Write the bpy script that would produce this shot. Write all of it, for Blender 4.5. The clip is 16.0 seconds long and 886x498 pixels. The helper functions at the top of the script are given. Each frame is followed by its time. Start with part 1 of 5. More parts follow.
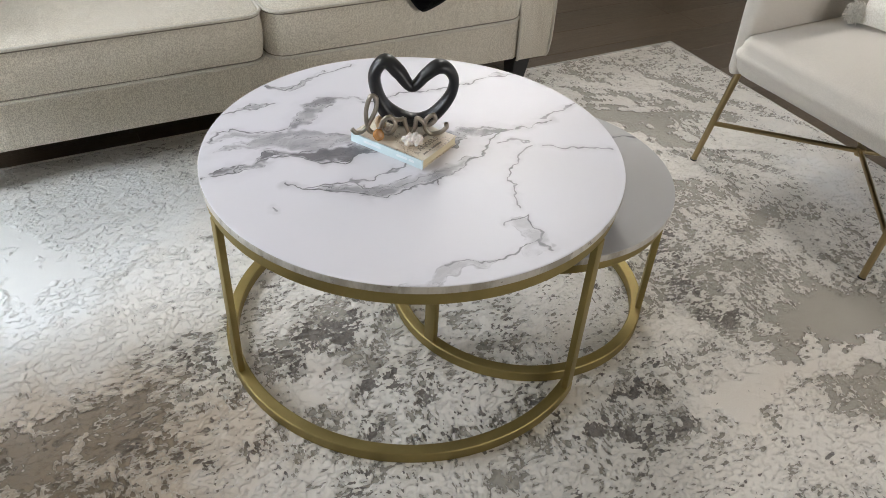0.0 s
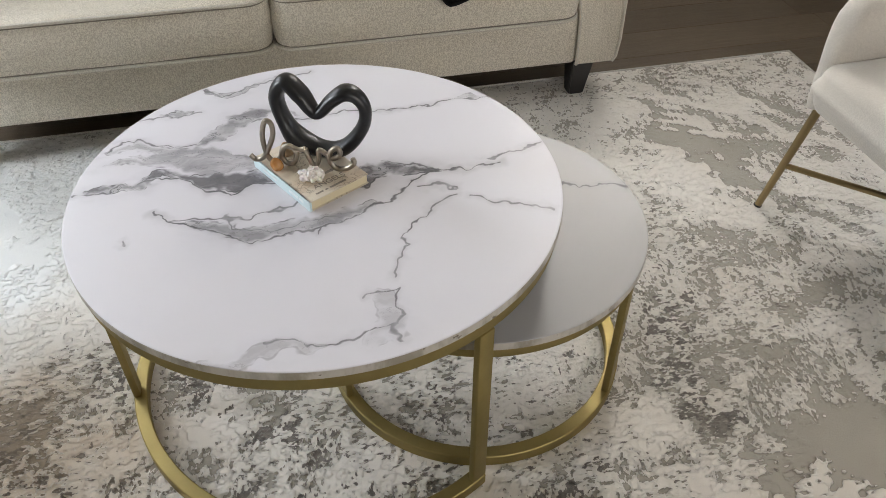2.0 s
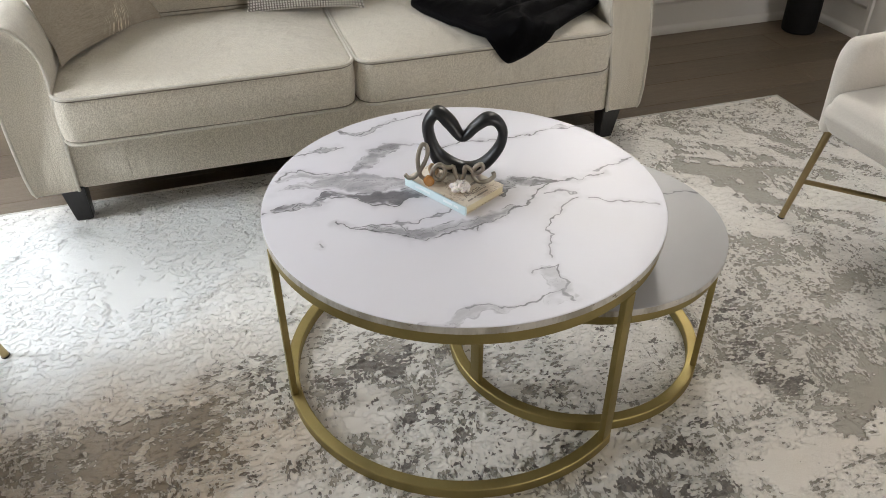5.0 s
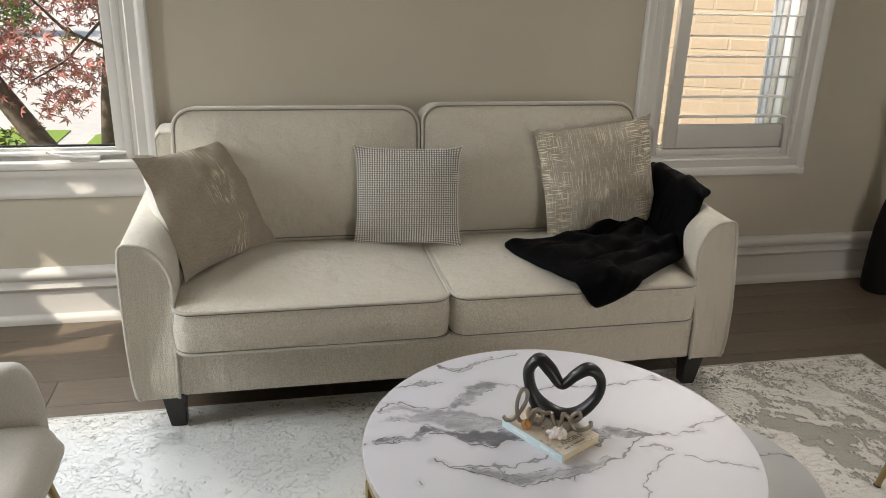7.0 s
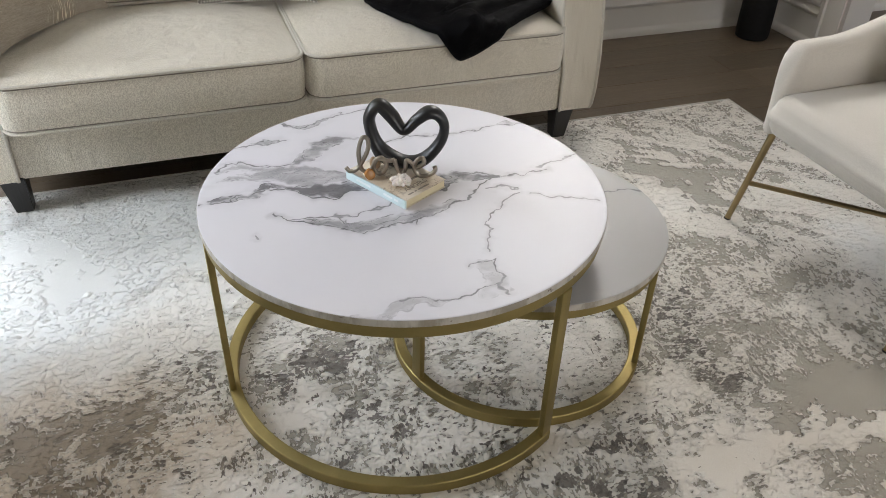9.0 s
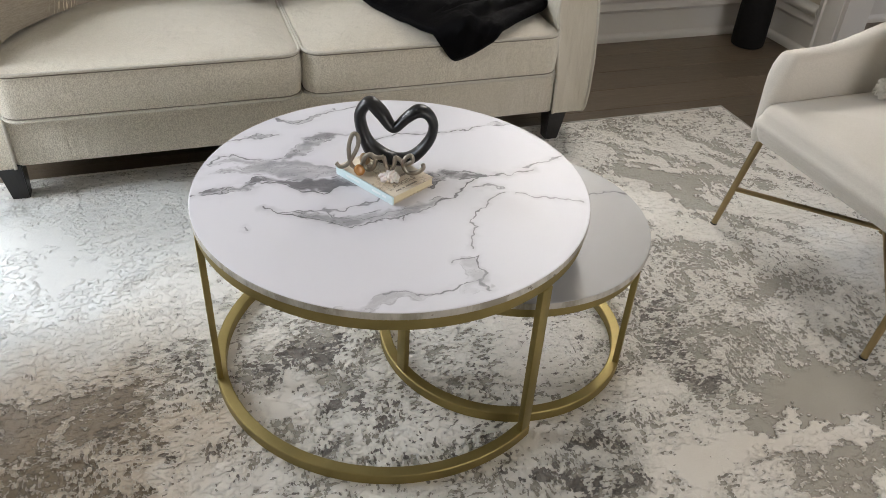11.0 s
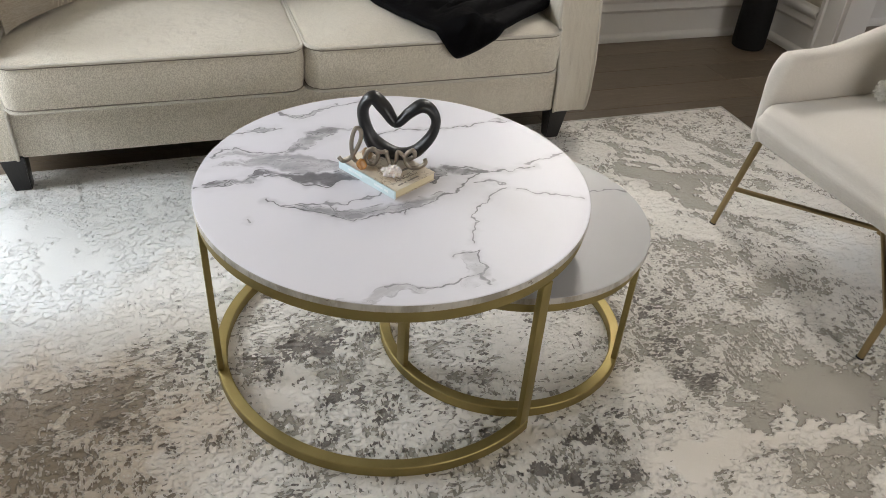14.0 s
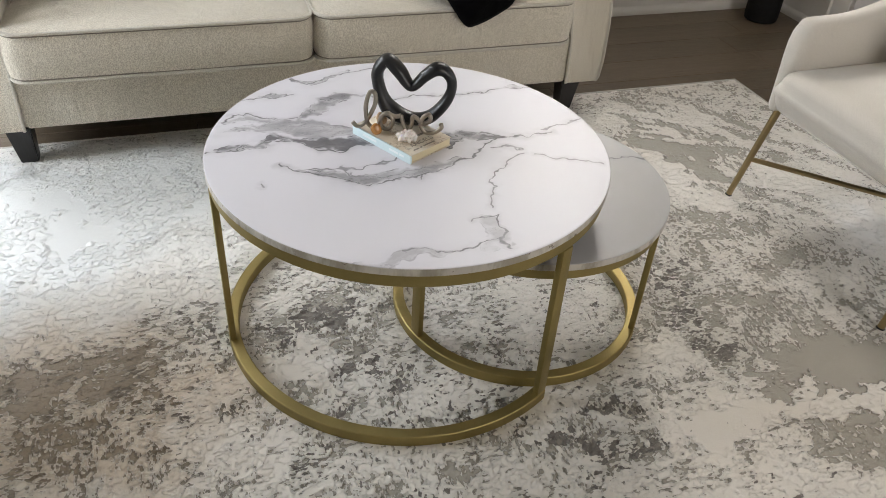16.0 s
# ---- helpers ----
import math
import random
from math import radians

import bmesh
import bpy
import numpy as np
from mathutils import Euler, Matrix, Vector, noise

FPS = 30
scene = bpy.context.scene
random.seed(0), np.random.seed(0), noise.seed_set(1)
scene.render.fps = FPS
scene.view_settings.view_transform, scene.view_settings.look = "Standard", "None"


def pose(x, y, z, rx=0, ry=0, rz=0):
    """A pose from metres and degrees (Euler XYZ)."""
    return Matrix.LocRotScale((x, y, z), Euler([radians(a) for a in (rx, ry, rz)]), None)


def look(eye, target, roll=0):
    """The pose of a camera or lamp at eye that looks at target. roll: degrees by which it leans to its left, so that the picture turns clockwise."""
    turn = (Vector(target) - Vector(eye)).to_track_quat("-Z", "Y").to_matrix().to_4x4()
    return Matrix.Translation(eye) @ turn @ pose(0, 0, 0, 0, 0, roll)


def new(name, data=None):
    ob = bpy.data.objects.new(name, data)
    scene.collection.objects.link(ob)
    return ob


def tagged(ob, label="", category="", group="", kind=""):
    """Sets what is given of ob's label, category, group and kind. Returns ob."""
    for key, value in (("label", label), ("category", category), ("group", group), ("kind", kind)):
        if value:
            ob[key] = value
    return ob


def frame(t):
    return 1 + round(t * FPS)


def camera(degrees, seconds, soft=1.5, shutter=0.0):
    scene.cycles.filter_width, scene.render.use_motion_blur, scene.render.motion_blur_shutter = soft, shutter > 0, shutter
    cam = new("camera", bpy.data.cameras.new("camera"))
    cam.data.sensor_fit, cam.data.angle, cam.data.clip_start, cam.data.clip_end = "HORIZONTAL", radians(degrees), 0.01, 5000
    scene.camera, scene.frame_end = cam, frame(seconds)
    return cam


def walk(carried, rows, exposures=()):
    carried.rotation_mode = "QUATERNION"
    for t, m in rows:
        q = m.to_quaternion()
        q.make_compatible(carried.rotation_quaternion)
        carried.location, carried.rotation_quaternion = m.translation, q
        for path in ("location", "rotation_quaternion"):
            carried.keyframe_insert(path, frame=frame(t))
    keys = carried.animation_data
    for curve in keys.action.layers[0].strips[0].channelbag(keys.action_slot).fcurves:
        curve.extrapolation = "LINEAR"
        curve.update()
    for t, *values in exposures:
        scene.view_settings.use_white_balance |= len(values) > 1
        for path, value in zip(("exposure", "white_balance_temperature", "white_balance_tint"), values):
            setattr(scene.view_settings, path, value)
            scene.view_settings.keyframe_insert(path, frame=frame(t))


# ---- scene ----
cam = camera(59.3, 16.0, soft=0.65)
# seconds, eye x y z, yaw, pitch, roll
ROWS = [
    (0.0, -0.5755, -1.1456, 1.2330, -29.64, -38.61, 3.75),
    (0.5, -0.5181, -1.0993, 1.2392, -26.86, -39.64, 3.53),
    (1.0, -0.3720, -1.0023, 1.2177, -21.41, -40.96, 1.92),
    (1.5, -0.2060, -1.0109, 1.2280, -16.90, -41.72, 0.92),
    (2.0, -0.0285, -1.0511, 1.2272, -12.75, -41.76, 0.01),
    (2.5, -0.0122, -1.0618, 1.2367, -10.34, -41.19, -0.43),
    (3.0, -0.0329, -1.0776, 1.2421, -10.09, -40.33, -0.57),
    (3.5, -0.1001, -1.0890, 1.2762, -11.00, -38.93, -1.12),
    (3.7, -0.1774, -1.0957, 1.2699, -12.48, -38.48, -1.62),
    (5.8, -0.4758, -1.3219, 1.3163, -18.07, -29.67, -0.24),
    (6.0, -0.4921, -1.3012, 1.3439, -17.26, -26.51, 0.09),
    (6.5, -0.5331, -1.2831, 1.3681, -14.59, -21.89, 1.22),
    (7.0, -0.5307, -1.2754, 1.3663, -12.17, -20.31, 1.77),
    (7.5, -0.4975, -1.2717, 1.3573, -12.15, -22.15, 1.27),
    (8.0, -0.4327, -1.2781, 1.2957, -16.58, -28.91, 0.32),
    (8.5, -0.4098, -1.2870, 1.2767, -19.54, -33.41, 1.21),
    (9.0, -0.3812, -1.2767, 1.2611, -20.09, -35.64, 1.93),
    (9.5, -0.3693, -1.2825, 1.2621, -20.13, -36.20, 2.54),
    (12.0, -0.3674, -1.3254, 1.2834, -20.24, -35.42, 3.76),
    (12.5, -0.3693, -1.3268, 1.2773, -20.06, -35.39, 3.81),
    (13.0, -0.3726, -1.3241, 1.2783, -20.13, -35.51, 3.99),
    (13.5, -0.3715, -1.3251, 1.2773, -20.22, -35.63, 4.11),
    (14.0, -0.3771, -1.3239, 1.2737, -20.42, -35.71, 4.30),
    (14.5, -0.3786, -1.3234, 1.2767, -20.49, -35.74, 4.32),
    (15.0, -0.3816, -1.3218, 1.2763, -20.44, -35.84, 4.37),
    (15.5, -0.3877, -1.3219, 1.2664, -20.38, -36.16, 4.39),
    (16.0, -0.3999, -1.3133, 1.2272, -20.30, -36.90, 4.13),
]
walk(cam, [(t, pose(x, y, z, 90 + pitch, 0, yaw) @ pose(0, 0, 0, 0, 0, roll)) for t, x, y, z, yaw, pitch, roll in ROWS],
     exposures=[(0.0, 0.98, 6450, 12), (3.0, 0.98, 6600, 12), (3.7, 0.98, 6600, 12), (5.8, 0.92, 6600, 12), (6.5, 0.80, 6750, 12), (7.0, 0.58, 6800, 12), (7.5, 0.58, 6800, 12), (8.2, 0.66, 6350, 12), (8.8, 0.95, 6450, 12), (9.7, 0.98, 6480, 12), (12.0, 0.98, 6600, 12), (16.0, 0.98, 6600, 12)])

# ---- daylight ----
WALL_Y, WALL_X, LEFT_X, FRONT_Y, CEIL, RUG = 1.7285, 2.3335, -2.7, -3.3, 2.6, 0.012
FAR_X = 4.6
SUN_TRAVEL = Vector((0.62, 0.25, -0.65))
world = bpy.data.worlds.new("sky")
scene.world = world
world.use_nodes = True
sky = world.node_tree.nodes.new("ShaderNodeTexSky")
sky.sky_type, sky.sun_disc = "NISHITA", False
sky.sun_elevation = math.asin(-SUN_TRAVEL.z / SUN_TRAVEL.length)
sky.sun_rotation = math.atan2(-SUN_TRAVEL.x, -SUN_TRAVEL.y)
back = world.node_tree.nodes["Background"]
back.inputs["Strength"].default_value = 0.15
world.node_tree.links.new(sky.outputs[0], back.inputs["Color"])


def lamp(name, kind, m, power, colour, size=None, size_y=None, angle=None, spread=180):
    data = bpy.data.lights.new(name, kind)
    data.energy, data.color = power, colour
    if kind == "AREA":
        data.shape, data.size, data.size_y, data.spread = "RECTANGLE", size, size_y, radians(spread)
    if angle:
        data.angle = radians(angle)
    ob = new(name, data)
    ob.matrix_world = m
    return ob


lamp("sun", "SUN", look((-4, -4, 6), Vector((-4, -4, 6)) + SUN_TRAVEL), 3.6, (1.0, 0.94, 0.84), angle=0.5)
# sky light standing in the window openings
lamp("window_daylight", "AREA", look((-1.72, WALL_Y + 0.10, 1.75), (-0.4, -0.1, 0.0)), 16, (0.90, 0.96, 1.0), 1.15, 0.72)
lamp("side_window_daylight", "AREA", look((LEFT_X + 0.0, 0.71, 1.28), (-0.55, 0.47, 0.0)), 11.5, (0.88, 0.95, 1.0), 0.52, 0.92, spread=115)
lamp("shutter_daylight", "AREA", look((1.35, WALL_Y + 0.075, 1.78), (1.15, 0.3, 0.0)), 10, (1.0, 0.98, 0.94), 0.5, 0.65, spread=110)
# fill lamps, added behind the view and in the next room; no source seen
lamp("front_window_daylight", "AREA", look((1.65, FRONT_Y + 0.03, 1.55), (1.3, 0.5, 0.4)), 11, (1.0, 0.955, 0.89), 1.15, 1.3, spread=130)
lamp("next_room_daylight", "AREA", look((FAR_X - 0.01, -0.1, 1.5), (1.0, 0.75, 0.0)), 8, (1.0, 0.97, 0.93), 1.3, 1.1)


# ---- material kit ----
class Mat:
    def __init__(self, name):
        self.m = bpy.data.materials.new(name)
        self.m.use_nodes = True
        self.t = self.m.node_tree
        self.b = self.t.nodes["Principled BSDF"]

    def put(self, sock, v):
        if v is None:
            return
        if isinstance(v, bpy.types.NodeSocket):
            self.t.links.new(v, sock)
        elif isinstance(v, (tuple, list)) and len(v) == 3 and sock.type == "RGBA":
            sock.default_value = (*v, 1)
        else:
            sock.default_value = v

    def node(self, kind, *ins, out=0):
        n = self.t.nodes.new(kind)
        for i, v in enumerate(ins):
            self.put(n.inputs[i], v)
        return n.outputs[out]

    def co(self):
        return self.node("ShaderNodeTexCoord", out=3)

    def rnd(self):
        return self.node("ShaderNodeObjectInfo", out=5)

    def sc(self, v, s, off=(0, 0, 0)):
        n = self.t.nodes.new("ShaderNodeMapping")
        self.put(n.inputs[0], v)
        n.inputs[1].default_value, n.inputs[3].default_value = off, s
        return n.outputs[0]

    def f(self, op, a, b=None, c=None, clamp=False):
        n = self.t.nodes.new("ShaderNodeMath")
        n.operation, n.use_clamp = op, clamp
        for i, v in enumerate((a, b, c)):
            self.put(n.inputs[i], v)
        return n.outputs[0]

    def v(self, op, a, b=None, out=0):
        n = self.t.nodes.new("ShaderNodeVectorMath")
        n.operation = op
        self.put(n.inputs[0], a)
        self.put(n.inputs[1], b)
        return n.outputs[out]

    def noise(self, v, scale, detail=3, rough=0.55, dist=0.0, colour=False):
        n = self.t.nodes.new("ShaderNodeTexNoise")
        self.put(n.inputs["Vector"], v)
        n.inputs["Scale"].default_value, n.inputs["Detail"].default_value = scale, detail
        n.inputs["Roughness"].default_value, n.inputs["Distortion"].default_value = rough, dist
        return n.outputs[1 if colour else 0]

    def vor(self, v, scale, feature="F1", out=0):
        n = self.t.nodes.new("ShaderNodeTexVoronoi")
        n.feature = feature
        self.put(n.inputs["Vector"], v)
        n.inputs["Scale"].default_value = scale
        return n.outputs[out]

    def ramp(self, fac, *stops):
        n = self.t.nodes.new("ShaderNodeValToRGB")
        self.put(n.inputs[0], fac)
        e = n.color_ramp.elements
        while len(e) < len(stops):
            e.new(0.5)
        for i, (p, c) in enumerate(stops):
            e[i].position = p
            e[i].color = (c, c, c, 1) if isinstance(c, (int, float)) else (*c, 1)
        return n.outputs[0]

    def step(self, x, a, b):
        n = self.t.nodes.new("ShaderNodeMapRange")
        n.interpolation_type = "SMOOTHSTEP"
        for i, v in enumerate((x, a, b, 0.0, 1.0)):
            self.put(n.inputs[i], v)
        return n.outputs[0]

    def mix(self, fac, a, b, mode="MIX"):
        n = self.t.nodes.new("ShaderNodeMix")
        n.data_type, n.blend_type = "RGBA", mode
        self.put(n.inputs[0], fac)
        self.put(n.inputs[6], a)
        self.put(n.inputs[7], b)
        return n.outputs[2]

    def bump(self, h, dist, strength=1.0, normal=None):
        n = self.t.nodes.new("ShaderNodeBump")
        n.inputs["Strength"].default_value, n.inputs["Distance"].default_value = strength, dist
        self.put(n.inputs["Height"], h)
        self.put(n.inputs["Normal"], normal)
        return n.outputs[0]

    def done(self, base, rough=0.5, metal=0.0, normal=None, **more):
        for k, v in (("Base Color", base), ("Roughness", rough), ("Metallic", metal), ("Normal", normal), *more.items()):
            self.put(self.b.inputs[k.replace("_", " ")], v)
        return self.m


def fabric(name, light, dark, weave=420.0, depth=0.0009, rough=0.95, slub=0.3, sheen=0.25, crease=0.0, twill=0.0):
    k = Mat(name)
    p = k.co()
    w = k.f("MULTIPLY", k.f("ADD", k.noise(p, weave, 1, 0.5), k.noise(k.sc(p, (1.0, 1.0, 0.62)), weave * 0.75, 1, 0.5)), 0.5)
    if twill:          # small diagonal knots
        q = k.v("ADD", p, k.v("MULTIPLY", k.v("SUBTRACT", k.noise(p, 60, 2, colour=True), (0.5, 0.5, 0.5)), (0.014, 0.014, 0.014)))
        knot = k.f("MULTIPLY", k.f("SINE", k.f("MULTIPLY", k.v("DOT_PRODUCT", q, (1.0, 0.9, 0.9), out=1), twill)), k.f("SINE", k.f("MULTIPLY", k.v("DOT_PRODUCT", q, (1.0, -0.9, -0.9), out=1), twill)))
        w = k.f("MULTIPLY_ADD", knot, 0.08, w)
    big = k.noise(p, 5, 3)
    fac = k.f("ADD", k.f("MULTIPLY", k.step(w, 0.38, 0.62), 0.7), k.f("MULTIPLY", big, 0.6 * slub))
    relief = k.bump(k.noise(k.sc(p, (1.0, 1.0, 0.25)), 20, 3, 0.5), crease) if crease else None
    return k.done(k.mix(fac, dark, light), rough, 0, k.bump(w, depth, 1.0, relief), Sheen_Weight=sheen, Sheen_Roughness=0.5)


def paint(name, colour, rough=0.55, grain=220.0, depth=0.0003, spread=0.06):
    k = Mat(name)
    p = k.co()
    n1, n2 = k.noise(p, grain, 3), k.noise(p, 1.7, 4)
    c = k.mix(k.step(n2, 0.3, 0.7), tuple(x * (1 - spread) for x in colour), colour)
    return k.done(c, k.f("ADD", k.f("MULTIPLY", n2, 0.15), rough - 0.07), 0, k.bump(n1, depth))


M_WALL = paint("greige_wall_paint", (0.525, 0.475, 0.385), 0.7, 260, 0.0004)
M_TRIM = paint("white_trim_paint", (0.65, 0.625, 0.59), 0.35, 90, 0.0002, 0.04)
M_CEIL = paint("ceiling_paint", (0.78, 0.77, 0.74), 0.8)
M_SHUTTER = paint("shutter_paint", (0.62, 0.60, 0.565), 0.4, 80, 0.0002, 0.03)
M_SOFA = fabric("cream_chenille", (0.79, 0.735, 0.628), (0.435, 0.392, 0.318), 450, 0.0030, crease=0.012, twill=1000.0)
M_SEAM_SHADE = fabric("taupe_seam_shade", (0.24, 0.21, 0.17), (0.17, 0.15, 0.12), 500, 0.0003)
M_PIPE = fabric("cream_piping", (0.62, 0.58, 0.51), (0.42, 0.39, 0.33), 500, 0.0006)
M_CHAIR = fabric("oatmeal_upholstery", (0.60, 0.56, 0.50), (0.46, 0.427, 0.378), 520, 0.0006, slub=0.3)
M_PAGE = paint("book_pages", (0.72, 0.62, 0.42), 0.8, 600, 0.0004)
M_SPINE = paint("pale_blue_book_spine", (0.68, 0.82, 0.85), 0.4, 120, 0.0002)
# whiter and bluer than the trim, for the skylight on the outer frame
M_VINYL_DAYLIT = paint("daylit_white_vinyl", (0.84, 0.86, 0.88), 0.35, 90, 0.0002, 0.03)
M_BAR = paint("faded_print", (0.85, 0.92, 0.94), 0.6)
M_INK = paint("grey_ink", (0.30, 0.26, 0.22), 0.7)


def black_wood():
    k = Mat("black_stained_wood")
    p = k.co()
    g = k.noise(k.sc(p, (60, 60, 6)), 3, 4)
    return k.done(k.mix(g, (0.010, 0.009, 0.009), (0.028, 0.025, 0.024)), k.f("ADD", k.f("MULTIPLY", g, 0.2), 0.3), 0, k.bump(g, 0.0006))


def metal(name, colour, rough=0.3, streak=0.08):
    k = Mat(name)
    p = k.co()
    n, m = k.noise(p, 180, 3), k.noise(p, 12, 3)
    c = k.mix(k.step(m, 0.3, 0.7), tuple(x * (1 - streak * 2) for x in colour), colour)
    return k.done(c, k.f("ADD", k.f("MULTIPLY", k.f("ADD", n, m), 0.12), rough - 0.1), 1.0, k.bump(n, 0.0001))


def edge_banding():
    k = Mat("beige_stone_edge_band")
    p = k.co()
    n = k.noise(k.sc(p, (1, 1, 0.4)), 22, 4, 0.65)
    c = k.mix(k.step(n, 0.35, 0.6), (0.30, 0.27, 0.22), (0.52, 0.49, 0.44))
    return k.done(k.mix(k.step(k.noise(p, 60, 3), 0.62, 0.70), c, (0.16, 0.13, 0.10)), 0.45)


M_EDGE = edge_banding()
M_FOOT = black_wood()
M_GOLD = metal("satin_gold_steel", (0.36, 0.285, 0.118), 0.52)
M_BRASS = metal("brushed_brass", (0.42, 0.32, 0.17), 0.3)
M_SILVER = metal("aged_silver", (0.47, 0.42, 0.35), 0.3, 0.2)


def marble(name, base=(0.665, 0.652, 0.69)):
    """Pale stone: grey streaks with dark broken outlines, dark veins and fainter hair veins, by the fields that the slab carries."""
    k = Mat(name)
    p = k.v("MULTIPLY", k.co(), (1, 1, 0))

    def held(field):
        n = k.t.nodes.new("ShaderNodeAttribute")
        n.attribute_name = field
        return n.outputs[2]

    def band(x, a, b):
        return k.f("SUBTRACT", 1.0, k.step(x, a, b))

    streak, amount, vein, hair = (held(n) for n in ("streak", "amount", "vein", "hair"))
    q = k.v("ADD", p, k.v("MULTIPLY", k.v("SUBTRACT", k.noise(p, 22, 4, 0.62, colour=True), (0.5, 0.5, 0.5)), (0.04, 0.04, 0)))
    lengthwise = k.sc(q, (0.8, 1.9, 1))
    crack = band(k.f("ABSOLUTE", k.f("SUBTRACT", k.noise(lengthwise, 14, 5, 0.6), 0.5)), 0.0, 0.016)
    smoke = k.f("ADD", k.f("MULTIPLY", k.step(k.noise(lengthwise, 11, 5, 0.62, 0.8), 0.36, 0.58), 0.7), k.f("MULTIPLY", k.noise(lengthwise, 34, 4, 0.6), 0.5))
    grain = k.noise(p, 18, 4, 0.6)
    broken = k.step(k.noise(p, 19, 3, 0.6), 0.42, 0.60)
    width = k.f("ADD", k.f("MULTIPLY", k.step(k.noise(p, 30, 2), 0.38, 0.72), 0.0044), 0.0022)
    body = band(streak, k.f("MULTIPLY_ADD", broken, 0.010, -0.013), 0.004)
    tone = k.f("MULTIPLY", body, k.f("MULTIPLY_ADD", smoke, 0.44, 0.24))
    tone = k.f("MAXIMUM", tone, k.f("MULTIPLY", k.f("MULTIPLY", body, crack), 0.85))
    tone = k.f("MAXIMUM", tone, k.f("MULTIPLY", k.f("MULTIPLY", band(k.f("ABSOLUTE", streak), 0.0004, 0.0034), broken), 0.78))
    tone = k.f("MAXIMUM", tone, k.f("MULTIPLY", band(streak, 0.0, 0.03), k.f("MULTIPLY", smoke, 0.10)))
    tone = k.f("MULTIPLY", tone, amount)
    tone = k.f("MAXIMUM", tone, k.f("MULTIPLY", band(vein, 0.0004, width), k.f("MULTIPLY_ADD", grain, 0.9, 0.38)))
    tone = k.f("MAXIMUM", tone, k.f("MULTIPLY", band(vein, 0.0, 0.018), k.f("MULTIPLY", smoke, 0.24)))
    tone = k.f("MAXIMUM", tone, k.f("MULTIPLY", band(hair, 0.0004, 0.0036), k.f("MULTIPLY_ADD", grain, 1.1, 0.14)))
    tone = k.f("MAXIMUM", tone, k.f("MULTIPLY", band(hair, 0.0, 0.016), k.f("MULTIPLY", smoke, 0.16)))
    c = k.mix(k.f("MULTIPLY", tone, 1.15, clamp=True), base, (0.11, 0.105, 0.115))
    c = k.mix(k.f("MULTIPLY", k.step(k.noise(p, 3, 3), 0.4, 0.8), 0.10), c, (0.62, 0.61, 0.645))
    return k.done(c, 0.42, 0, None, Specular_IOR_Level=0.3)


M_MARBLE = marble("white_marble_top")
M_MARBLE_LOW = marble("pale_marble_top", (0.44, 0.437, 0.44))


